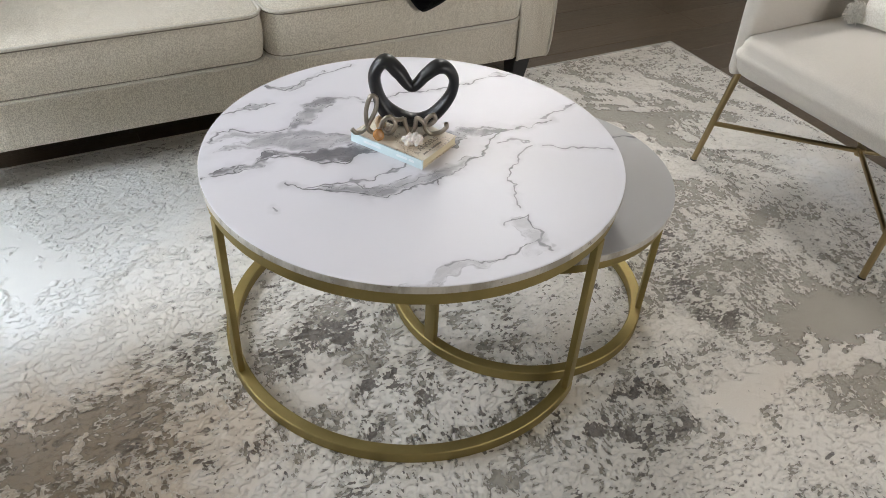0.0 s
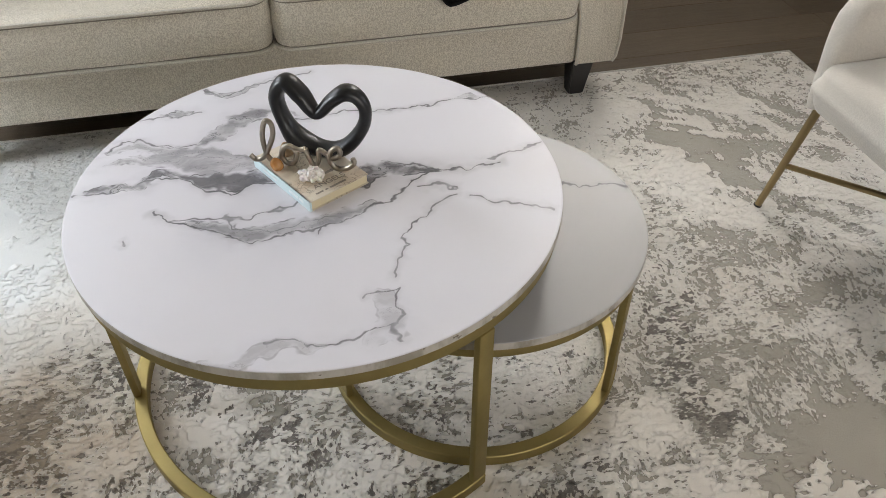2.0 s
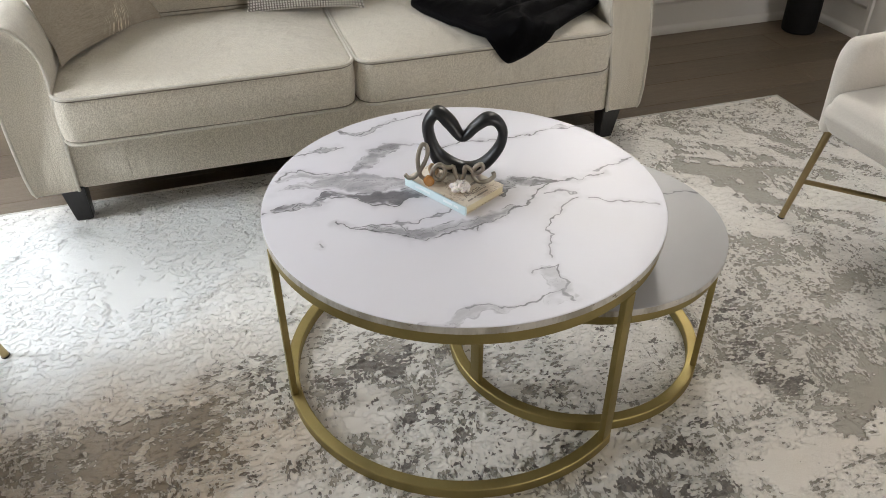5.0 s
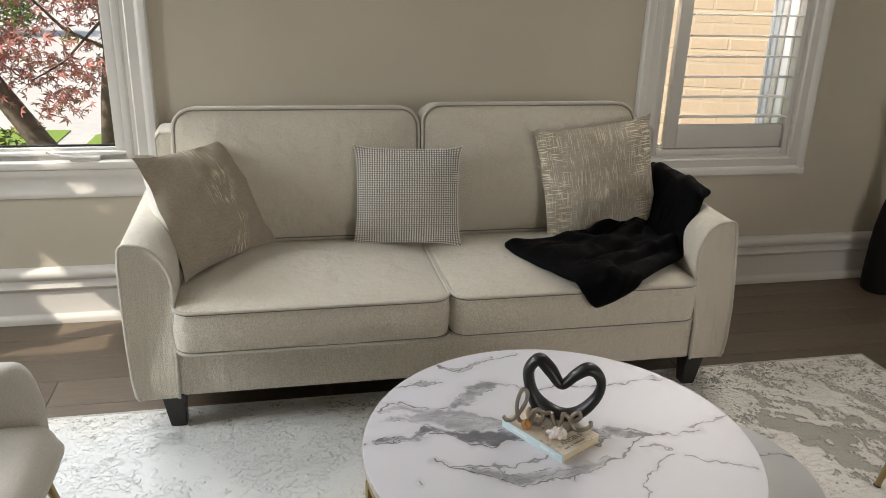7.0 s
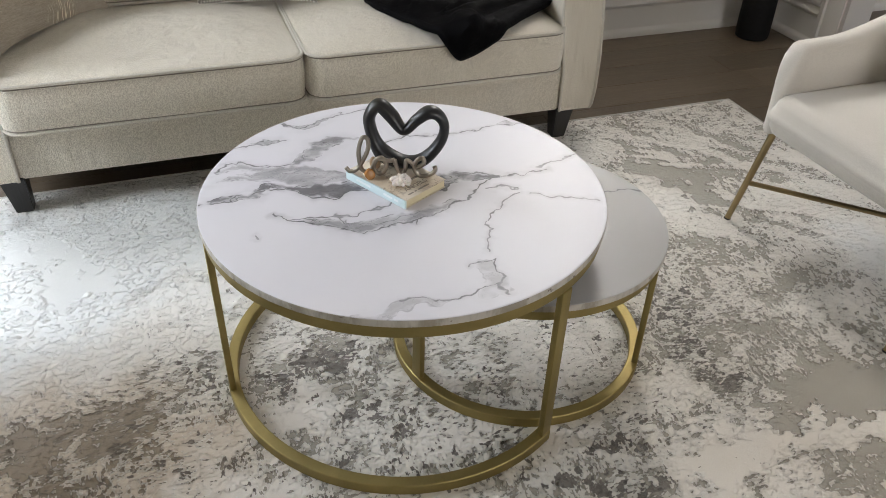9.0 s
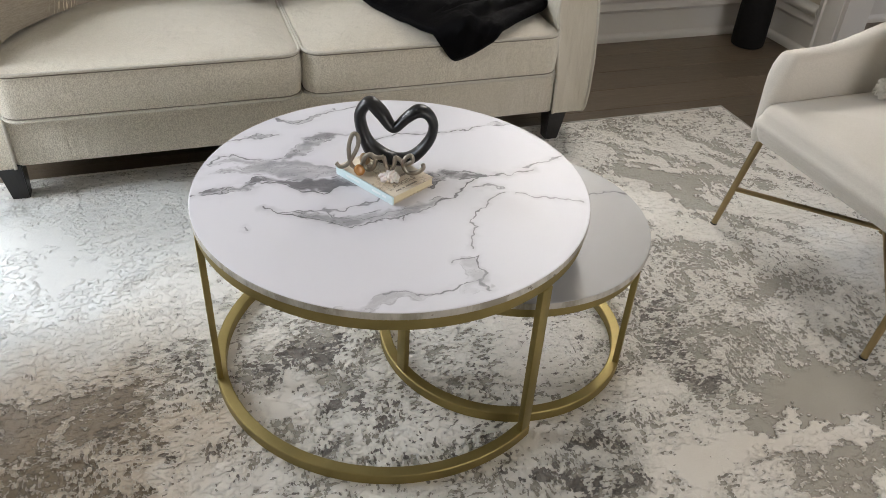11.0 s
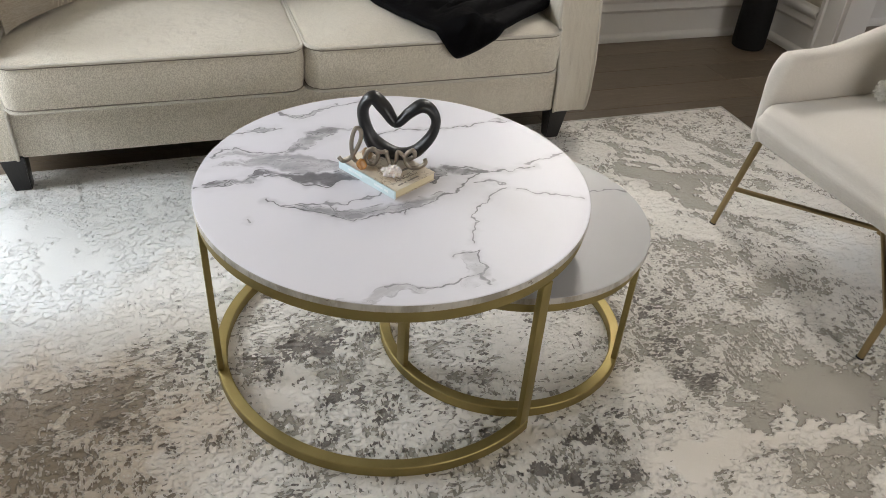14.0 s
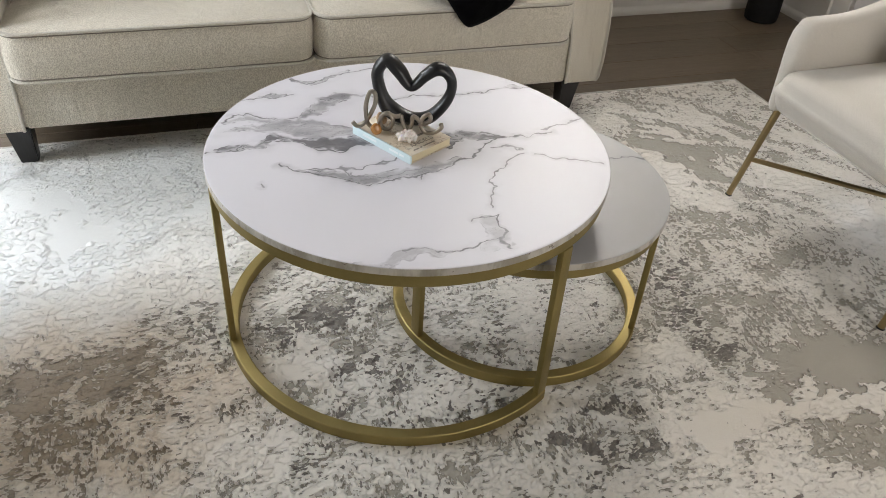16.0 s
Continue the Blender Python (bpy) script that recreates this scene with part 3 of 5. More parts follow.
win2 = thing("window_2", "white window with open plantation shutters", "window", kind="structure")
window_casing(win2, W2[0], W2[1], W2[2], W2[3])
part("casing", prism(WINCASE, (W2[0] - 0.09, WALL_Y - 0.003, W2[2]), (0, -1, 0), (0, 0, -1), (W2[1] - W2[0] + 0.18, 0, 0)), M_TRIM, win2)
frame_bars(win2, "shutter_frame", W2[0], W2[1], W2[2], W2[3], WALL_Y - 0.012, WALL_Y + 0.03, 0.028, M_SHUTTER)
SHUT = (W2[0] + 0.122, W2[1] - 0.029)          # between the shutter's stiles
part("shutter_stile", box((SHUT[0] - 0.054, WALL_Y + 0.004, W2[2] + 0.03), (SHUT[0], WALL_Y + 0.036, W2[3] - 0.03), 0.003), M_SHUTTER, win2)
part("shutter_stile", box((SHUT[1], WALL_Y + 0.031, W2[2] + 0.03), (W2[1] - 0.002, WALL_Y + 0.05, W2[3] - 0.03), 0.003), M_SHUTTER, win2)
part("shutter_rail", box((SHUT[0], WALL_Y + 0.004, W2[2] + 0.03), (SHUT[1], WALL_Y + 0.036, W2[2] + 0.128), 0.003), M_SHUTTER, win2)
part("shutter_rail", box((SHUT[0], WALL_Y + 0.004, W2[3] - 0.082), (SHUT[1], WALL_Y + 0.036, W2[3] - 0.03), 0.003), M_SHUTTER, win2)
blade_z = W2[2] + 0.163
while blade_z < W2[3] - 0.1:
    rings = []
    for x in (SHUT[0] + 0.001, SHUT[1] - 0.001):
        rings.append([(x, WALL_Y + 0.02 + 0.037 * math.cos(a) * math.cos(0.03) + 0.0038 * math.sin(a) * math.sin(0.03), blade_z - 0.037 * math.cos(a) * math.sin(0.03) + 0.0038 * math.sin(a) * math.cos(0.03)) for a in (2 * math.pi * i / 12 for i in range(12))])
    part("louvre", loft(rings), M_SHUTTER, win2)
    blade_z += 0.0835
frame_bars(win2, "sash", W2[0] + 0.004, W2[1] - 0.004, W2[2] + 0.004, W2[3] - 0.004, WALL_Y + 0.120, WALL_Y + 0.150, 0.016, M_TRIM)
part("jamb_liner", box((W2[1] - 0.012, WALL_Y + 0.052, W2[2] + 0.004), (W2[1] - 0.002, WALL_Y + 0.119, W2[3] - 0.004), 0.002), M_VINYL_DAYLIT, win2)
part("outer_reveal", box((W2[1] - 0.012, WALL_Y + 0.151, W2[2] - 0.02), (W2[1] + 0.05, WALL_Y + 0.225, W2[3] + 0.02), 0.002), M_VINYL_DAYLIT, win2, "white outer frame of the window")
part("outer_bead", box((W2[1] - 0.026, WALL_Y + 0.208, W2[2] - 0.02), (W2[1] - 0.012, WALL_Y + 0.220, W2[3] + 0.02), 0.002), M_VINYL_DAYLIT, win2)
part("outer_bead", box((W2[1] - 0.022, WALL_Y + 0.166, W2[2] - 0.02), (W2[1] - 0.012, WALL_Y + 0.174, W2[3] + 0.02), 0.002), M_VINYL_DAYLIT, win2)
pane(win2, W2[0] + 0.018, W2[1] - 0.018, WALL_Y + 0.138, W2[2] + 0.018, W2[3] - 0.018)

# ---- rug ----
rug = thing("rug", "large pale grey distressed abstract area rug on the wooden floor", "rug")
RX0, RX1, RY0, RY1 = -1.6, 1.60, -1.5, 0.985
part("rug_body", box((RX0 + 0.006, RY0 + 0.006, 0.0), (RX1 - 0.006, RY1 - 0.006, RUG - 0.005), 0.002), M_BIND, rug, "pale woven backing", smooth=False)


def lattice(x, y, seed):
    """Smooth random numbers from 0 to 1, one to a unit square."""
    table = np.random.RandomState(seed).rand(256, 256)
    i, j = np.floor(x).astype(int), np.floor(y).astype(int)
    f, g = x - i, y - j
    f, g = f * f * (3 - 2 * f), g * g * (3 - 2 * g)
    i0, i1, j0, j1 = i & 255, (i + 1) & 255, j & 255, (j + 1) & 255
    return (table[i0, j0] * (1 - f) + table[i1, j0] * f) * (1 - g) + (table[i0, j1] * (1 - f) + table[i1, j1] * f) * g


def rug_pile():
    """The pile as one carved sheet: raised pale yarn, cut-down worn yarn and a few dark flecks."""
    xs = np.concatenate([np.linspace(RX0 + 0.005, -1.25, 60, endpoint=False), np.linspace(-1.25, 1.42, 1060, endpoint=False), np.linspace(1.42, RX1 - 0.005, 35)])
    ys = np.concatenate([np.linspace(RY0 + 0.005, -0.85, 60, endpoint=False), np.linspace(-0.85, RY1 - 0.005, 705)])
    X, Y = np.meshgrid(xs, ys)

    def cloud(scale, seed, octaves, rough, sx=1.0, sy=1.0, x=None, y=None):
        x, y = X if x is None else x, Y if y is None else y
        total, norm, amp = 0.0, 0.0, 1.0
        for o in range(octaves):
            a = 0.55 * (o + 1) if scale < 60 else 0.0
            ca, sa = math.cos(a), math.sin(a)
            total = total + amp * (lattice((x * ca + y * sa) * scale * sx + 37.1 * o, (y * ca - x * sa) * scale * sy + 11.7 * o, seed + o) - 0.5)
            norm, amp, scale = norm + amp * amp, amp * rough, scale * 1.95
        return total / math.sqrt(norm) / 0.22          # about -2 to 2

    def ramp(v, lo, hi):
        k = np.clip((v - lo) / (hi - lo), 0, 1)
        return k * k * (3 - 2 * k)

    wx, wy = X + 0.034 * cloud(6, 1, 5, 0.7), Y + 0.034 * cloud(6, 21, 5, 0.7)

    def zones(spots):
        total = np.zeros_like(X)
        for x, y, rx, ry, amount in spots:
            total += amount * np.exp(-(((wx - x) / rx) ** 2 + ((wy - y) / ry) ** 2))
        return total

    # worn low (+) and full pile (-), by region: x, y, reach in x and y, amount
    wear_shade = zones([(1.25, 0.93, 0.40, 0.06, 0.45), (0.98, 0.75, 0.08, 0.06, -1.3), (1.075, 0.52, 0.065, 0.19, 2.0), (0.95, 0.53, 0.055, 0.06, -1.2), (0.96, 0.38, 0.055, 0.06, -1.2), (1.01, 0.285, 0.08, 0.03, -1.2),
                  # the band at y 0.20 is the chair stretcher's shadow, set as low yarn
                  (1.18, 0.45, 0.016, 0.11, 1.5), (1.30, 0.52, 0.014, 0.12, 1.3), (1.42, 0.55, 0.03, 0.16, 0.6), (1.30, 0.30, 0.12, 0.045, -1.6), (1.25, 0.20, 0.25, 0.03, 0.8), (1.38, 0.07, 0.10, 0.12, -1.7)])
    wear_shade += zones([(0.93, 0.12, 0.18, 0.09, 1.1), (0.93, 0.10, 0.04, 0.02, -1.6), (1.05, -0.06, 0.15, 0.05, 0.9), (0.845, -0.17, 0.10, 0.05, 0.6), (0.91, -0.385, 0.19, 0.095, 2.6), (0.60, -0.53, 0.08, 0.03, -1.8), (0.78, -0.525, 0.10, 0.025, -1.8),
                   (1.0, -0.545, 0.12, 0.03, -1.8), (0.80, -0.60, 0.12, 0.04, 1.8), (0.49, -0.30, 0.05, 0.05, -1.8), (0.52, -0.49, 0.07, 0.06, -1.6), (0.60, -0.68, 0.25, 0.06, -0.9)])
    wear_shade += zones([(0.62, -0.15, 0.14, 0.16, 0.7), (0.35, -0.43, 0.13, 0.08, 0.5), (-0.20, -0.02, 0.18, 0.14, 0.6), (-0.29, -0.11, 0.05, 0.05, -1.9), (-0.43, -0.13, 0.03, 0.05, -1.5), (-0.40, -0.30, 0.10, 0.06, -0.5), (0.45, -0.06, 0.10, 0.08, -0.7),
                   (-0.75, -0.03, 0.17, 0.065, 1.9), (-0.70, -0.20, 0.20, 0.09, 0.65), (-0.66, 0.13, 0.20, 0.08, -0.5), (-0.75, 0.52, 0.45, 0.30, -0.85), (-0.80, 0.665, 0.13, 0.012, -2.0), (-0.35, 0.75, 0.3, 0.2, -0.2)])
    # charcoal yarn, by region
    night = zones([(-0.20, -0.02, 0.10, 0.08, 1.2), (-0.17, -0.24, 0.10, 0.09, 0.8), (-0.06, -0.34, 0.10, 0.07, 0.8), (0.667, -0.07, 0.06, 0.09, 1.6), (0.61, -0.21, 0.065, 0.06, 1.6), (0.674, -0.307, 0.06, 0.035, 1.9), (0.568, -0.352, 0.04, 0.03, 1.7),
                   (0.351, -0.333, 0.05, 0.03, 2.0), (0.354, -0.461, 0.09, 0.04, 1.4), (0.268, -0.412, 0.06, 0.03, 1.2), (0.19, -0.457, 0.07, 0.05, 1.0), (-0.327, 0.02, 0.04, 0.03, 1.2), (-0.48, -0.20, 0.035, 0.07, 1.5)])
    night += zones([(-0.61, -0.20, 0.03, 0.06, 1.2), (-0.70, -0.16, 0.14, 0.10, 0.3), (0.10, -0.30, 0.14, 0.10, 0.6), (0.28, -0.04, 0.10, 0.06, 0.7), (0.9, -0.37, 0.2, 0.13, -2.0), (-0.8, 0.5, 0.5, 0.3, -2.0), (1.2, 0.6, 0.5, 0.4, -1.4), (1.2, 0.0, 0.3, 0.2, -0.8), (0.9, -0.6, 0.3, 0.1, -0.8)])
    # brown yarn; at the left its dark tone includes the armchair's shadow
    warm = np.clip(zones([(-0.76, -0.10, 0.30, 0.20, 1.6), (-0.95, 0.0, 0.25, 0.14, 1.2), (-0.62, -0.22, 0.20, 0.16, 0.8), (0.62, -0.55, 0.3, 0.12, 0.22), (0.9, 0.03, 0.3, 0.12, 0.2)]), 0, 1)
    # pale patch at the left: window daylight put into the yarn colour
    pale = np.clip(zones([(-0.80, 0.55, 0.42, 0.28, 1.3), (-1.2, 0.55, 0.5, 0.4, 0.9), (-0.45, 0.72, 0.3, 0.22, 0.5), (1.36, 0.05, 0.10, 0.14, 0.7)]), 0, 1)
    flat = np.clip(zones([(0.91, -0.385, 0.20, 0.10, 1.5), (1.075, 0.52, 0.07, 0.18, 1.2), (-0.29, -0.11, 0.05, 0.05, 1.0), (0.66, -0.50, 0.3, 0.05, 1.0), (0.52, -0.49, 0.07, 0.06, 0.9), (0.49, -0.30, 0.05, 0.05, 0.9), (-0.78, -0.03, 0.16, 0.06, 0.7), (-0.75, 0.24, 0.25, 0.06, 0.7)]), 0, 1)

    # smooth stretches between the clusters of marks on the pale side
    smooth = np.clip(zones([(-0.80, 0.52, 0.42, 0.28, 1.6)]), 0, 1) * ramp(cloud(7, 211, 4, 0.65, 0.8, 1.3), -0.1, 0.8)
    flat = np.maximum(flat, smooth)
    weave = np.where(cloud(3, 61, 2, 0.5) > 0, cloud(105, 71, 2, 0.75, 0.55, 1.2), cloud(105, 81, 2, 0.75, 1.2, 0.55))
    ragged = 0.42 * cloud(20, 41, 4, 0.9, 0.9, 1.25) + 0.25 * weave
    far = np.clip(zones([(1.22, 0.52, 0.34, 0.34, 1.2)]), 0, 1)          # long brushed patches in this corner
    ragged = ragged * (1 - 0.62 * far) + far * 0.95 * cloud(17, 191, 4, 0.7, 1.5, 0.33)
    calm = np.clip(zones([(-0.80, 0.50, 0.45, 0.32, 1.0)]), 0, 1)
    ragged = ragged * (1 - 0.30 * calm)
    depth = ragged - wear_shade + 0.56 + 0.45 * smooth
    worms = cloud(78, 91, 3, 0.8, 0.75, 1.15)
    fleck = 0.70 * cloud(21, 131, 4, 0.8, 0.8, 1.2) + 0.25 * weave + 0.20 * cloud(115, 151, 2, 0.8, 0.7, 1.2) + night - 1.46 - 0.25 * np.clip(depth, -1, 1)
    pile = ramp(depth, -0.10, 0.12)
    lift = 0.0030 * pile + 0.0013 * ramp(worms, 0.2, 0.4) * (1 - flat) * (0.35 + 0.65 * pile) * (1 + 0.5 * pale) - 0.0016 * ramp(fleck, -0.05, 0.1) + 0.0003 * cloud(4, 171, 2, 0.5)
    edge = np.minimum.reduce([X - RX0, RX1 - X, Y - RY0, RY1 - Y])
    Z = RUG - 0.0030 + lift * np.clip(edge / 0.02, 0, 1)
    nx, ny = len(xs), len(ys)
    me = bpy.data.meshes.new("woven_surface")
    me.vertices.add(nx * ny)
    me.vertices.foreach_set("co", np.stack([X, Y, Z], -1).astype(np.float32).ravel())
    k = np.arange(nx * ny).reshape(ny, nx)
    quads = np.stack([k[:-1, :-1], k[:-1, 1:], k[1:, 1:], k[1:, :-1]], -1).reshape(-1, 4)
    me.loops.add(quads.size)
    me.loops.foreach_set("vertex_index", quads.ravel().astype(np.int32))
    me.polygons.add(len(quads))
    me.polygons.foreach_set("loop_start", np.arange(0, quads.size, 4, dtype=np.int32))
    me.polygons.foreach_set("use_smooth", np.ones(len(quads), dtype=bool))
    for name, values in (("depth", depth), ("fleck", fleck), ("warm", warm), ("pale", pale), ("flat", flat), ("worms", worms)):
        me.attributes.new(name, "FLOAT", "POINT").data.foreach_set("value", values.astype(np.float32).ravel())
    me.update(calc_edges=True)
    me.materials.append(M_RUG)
    ob = new("woven_surface", me)
    ob.parent = rug
    return ob


rug_pile()
part("binding", sweep([(RX0 + 0.004, RY0 + 0.004, 0.007), (RX1 - 0.004, RY0 + 0.004, 0.007), (RX1 - 0.004, RY1 - 0.004, 0.007), (RX0 + 0.004, RY1 - 0.004, 0.007)], 0.0068, 8, True), M_BIND, rug, "pale bound edge")


# ---- coffee tables ----
def arc_bar(r0, r1, z0, z1, a0, a1, n=72, bevel=0.0018):
    """A square steel bar bent round the z axis from a0 to a1 degrees."""
    full = a1 - a0 >= 360
    b = bevel
    sect = [(r0 + b, z0), (r1 - b, z0), (r1, z0 + b), (r1, z1 - b), (r1 - b, z1), (r0 + b, z1), (r0, z1 - b), (r0, z0 + b)]
    rings = []
    for i in range(n if full else n + 1):
        a = radians(a0 + (a1 - a0) * i / n)
        rings.append([(r * math.cos(a), r * math.sin(a), z) for r, z in sect])
    return loft(rings, full)


# grey streaks of the large top: strength, then x, y and half width along each
STREAKS = [
    (1.0, [(-0.199, 0.152, 0.006), (-0.17, 0.176, 0.016), (-0.13, 0.215, 0.024), (-0.10, 0.232, 0.022), (-0.063, 0.238, 0.010), (-0.02, 0.228, 0.004)]),
    (0.85, [(-0.365, 0.158, 0.006), (-0.31, 0.170, 0.020), (-0.25, 0.130, 0.032), (-0.189, 0.110, 0.036), (-0.147, 0.085, 0.030), (-0.085, 0.062, 0.014)]),
    (1.0, [(-0.36, 0.116, 0.003), (-0.33, 0.124, 0.009), (-0.274, 0.115, 0.008)]),
    (1.25, [(-0.375, 0.046, 0.004), (-0.331, 0.050, 0.012), (-0.288, 0.052, 0.010), (-0.25, 0.076, 0.010), (-0.207, 0.064, 0.012), (-0.164, 0.046, 0.020), (-0.126, 0.028, 0.026), (-0.07, 0.028, 0.014)]),
    (1.1, [(-0.26, 0.266, 0.002), (-0.235, 0.276, 0.012), (-0.20, 0.268, 0.002)]),
    (0.8, [(-0.180, 0.335, 0.003), (-0.152, 0.322, 0.012), (-0.12, 0.330, 0.006), (-0.05, 0.374, 0.004)]),
    (0.9, [(-0.215, -0.058, 0.004), (-0.165, -0.084, 0.020), (-0.115, -0.105, 0.022), (-0.06, -0.106, 0.020), (-0.01, -0.108, 0.018), (0.03, -0.095, 0.014), (0.075, -0.070, 0.008)]),
    (1.35, [(0.075, -0.004, 0.020), (0.115, 0.014, 0.022), (0.155, 0.004, 0.016), (0.205, -0.006, 0.006)]),
    (0.8, [(0.285, 0.212, 0.003), (0.305, 0.214, 0.010), (0.325, 0.212, 0.002)]),
    (0.45, [(0.070, -0.280, 0.012), (0.078, -0.315, 0.014), (0.070, -0.350, 0.020), (0.035, -0.365, 0.008)]),
    (0.5, [(-0.20, -0.352, 0.006), (-0.14, -0.358, 0.012), (-0.09, -0.356, 0.010), (-0.03, -0.363, 0.006)]),
]
# dark veins
VEINS = [
    [(-0.370, 0.157), (-0.330, 0.193), (-0.301, 0.192), (-0.268, 0.174), (-0.204, 0.161)],
    [(-0.398, 0.045), (-0.330, 0.042), (-0.322, 0.060), (-0.276, 0.051), (-0.229, 0.056), (-0.176, 0.076)],
    [(-0.255, 0.089), (-0.219, 0.058), (-0.172, 0.029), (-0.144, -0.004), (-0.102, 0.007), (-0.060, 0.012)],
    [(-0.260, -0.035), (-0.206, -0.070), (-0.149, -0.113), (-0.100, -0.134), (-0.075, -0.124), (0.003, -0.124)],
    [(0.120, 0.032), (0.191, 0.007), (0.222, -0.012), (0.259, -0.018), (0.309, -0.007)],
    [(0.192, -0.010), (0.127, -0.049), (0.070, -0.077), (0.048, -0.100), (-0.019, -0.131)],
    [(-0.019, 0.214), (0.136, 0.199), (0.204, 0.196), (0.260, 0.206), (0.343, 0.209)],
]
# fainter hair veins
HAIRS = [
    [(-0.235, -0.047), (-0.128, -0.061), (-0.049, -0.052), (-0.011, -0.045)],
    [(-0.160, -0.056), (-0.159, -0.085), (-0.093, -0.106), (0.022, -0.098)],
    [(0.294, 0.004), (0.325, 0.015), (0.362, 0.022), (0.400, 0.035)],
    [(0.158, -0.050), (0.223, -0.057)],
    [(0.238, -0.084), (0.292, -0.116), (0.365, -0.146)],
    [(0.217, -0.074), (0.146, -0.114), (0.109, -0.155), (0.128, -0.180), (0.096, -0.214), (0.083, -0.242)],
    [(0.046, -0.286), (0.089, -0.266), (0.080, -0.318), (0.086, -0.333), (0.070, -0.350), (0.070, -0.374)],
    [(-0.100, -0.346), (-0.030, -0.361), (0.006, -0.357), (0.073, -0.350)],
    [(-0.186, 0.347), (-0.162, 0.313), (-0.096, 0.356), (0.016, 0.370)],
    [(-0.300, 0.258), (-0.183, 0.264)],
    [(-0.314, -0.095), (-0.309, -0.098)],
]
HOLES = [(-0.311, 0.150, 0.030, 0.010), (-0.305, 0.080, 0.035, 0.014), (0.116, -0.022, 0.022, 0.010), (-0.135, -0.078, 0.020, 0.010)]


def along_chain(x, y, a, b):
    """Distance to a straight piece, and how far along it the nearest place lies."""
    ux, uy = b[0] - a[0], b[1] - a[1]
    h = np.clip(((x - a[0]) * ux + (y - a[1]) * uy) / (ux * ux + uy * uy), 0, 1)
    return np.hypot(x - a[0] - h * ux, y - a[1] - h * uy), h


def marble_slab(radius, z0, z1, streaks, veins, hairs, holes, mat, t):
    """A round slab with softened rims; its fine sheet of points carries how far each lies from the streaks and veins."""
    n, b = 1100, 0.0009
    prof = [(0.0005, z0), (radius - b, z0), (radius, z0 + b), (radius, z1 - b), (radius - b * 0.3, z1 - b * 0.3)] + [(r, z1) for r in np.linspace(radius - b, 0.0005, 240)]
    ang = np.linspace(0, 2 * np.pi, n, endpoint=False)
    R, H = np.array([p[0] for p in prof])[:, None], np.array([p[1] for p in prof])[:, None]
    X, Y, Z = R * np.cos(ang), R * np.sin(ang), H + 0 * ang
    wx, wy = X.copy(), Y.copy()          # the veins wander
    for k, (scale, reach) in enumerate(((12, 0.010), (26, 0.008), (60, 0.006), (130, 0.003))):
        wx += reach * (lattice(X * scale + 9, Y * scale + 31, 500 + k) - 0.5) * 2
        wy += reach * (lattice(X * scale + 57, Y * scale + 3, 520 + k) - 0.5) * 2
    streak, amount = np.full_like(X, 1.0), np.zeros_like(X)
    for strength, chain in streaks:
        for p, q in zip(chain, chain[1:]):
            d, h = along_chain(wx, wy, p, q)
            d = d - (p[2] + (q[2] - p[2]) * h)
            nearer = d < streak
            streak, amount = np.where(nearer, d, streak), np.where(nearer, strength, amount)
    for x, y, rx, ry in holes:
        e = np.hypot((wx - x) / rx, (wy - y) / ry)
        streak = np.where(e < 1.6, np.maximum(streak, (1 - e) * ry), streak)
    lines = []
    for chains in (veins, hairs):
        best = np.full_like(X, 1.0)
        for chain in chains:
            for p, q in zip(chain, chain[1:]):
                best = np.minimum(best, along_chain(wx, wy, p, q)[0])
        lines.append(best)
    me = bpy.data.meshes.new("tabletop")
    me.vertices.add(X.size)
    me.vertices.foreach_set("co", np.stack([X, Y, Z], -1).astype(np.float32).ravel())
    k = np.arange(X.size).reshape(X.shape)
    e = np.roll(k, -1, 1)
    quads = np.stack([k[:-1], e[:-1], e[1:], k[1:]], -1).reshape(-1, 4)
    me.loops.add(quads.size)
    me.loops.foreach_set("vertex_index", quads.ravel().astype(np.int32))
    me.polygons.add(len(quads))
    me.polygons.foreach_set("loop_start", np.arange(0, quads.size, 4, dtype=np.int32))
    for name, values in (("streak", streak), ("amount", amount), ("vein", lines[0]), ("hair", lines[1])):
        me.attributes.new(name, "FLOAT", "POINT").data.foreach_set("value", values.astype(np.float32).ravel())
    me.update(calc_edges=True)
    me.shade_smooth()
    me.set_sharp_from_angle(angle=radians(42))
    me.materials.append(mat)
    ob = new("tabletop", me)
    ob.parent = t
    return tagged(ob, "white marble-look round top")


def coffee_table(label, m, radius, ring_r, height, legs, ring_span, veining, marble_mat):
    t = thing("coffee_table", label, "coffee table", m, "nesting coffee tables")
    zt = height - 0.016
    marble_slab(radius, zt, height, *veining, marble_mat, t)
    part("edge_band", arc_bar(radius - 0.003, radius + 0.0006, zt + 0.0008, height - 0.0012, 0, 360, 128, 0.0004), M_EDGE, t, "thin beige edge band")
    part("top_ring", arc_bar(ring_r - 0.028, ring_r - 0.002, zt - 0.026, zt, 0, 360, 96), M_GOLD, t, "gold steel ring")
    part("floor_ring", arc_bar(ring_r - 0.024, ring_r, RUG, RUG + 0.026, ring_span[0], ring_span[1], 96), M_GOLD, t, "gold steel ring")
    for a in legs:
        leg = box((ring_r - 0.0135, -0.0145, RUG + 0.0265), (ring_r - 0.0005, 0.0145, zt - 0.026), 0.0018)
        bmesh.ops.rotate(leg, verts=leg.verts[:], matrix=Matrix.Rotation(radians(a), 3, "Z"))
        part("leg", leg, M_GOLD, t)
    return t


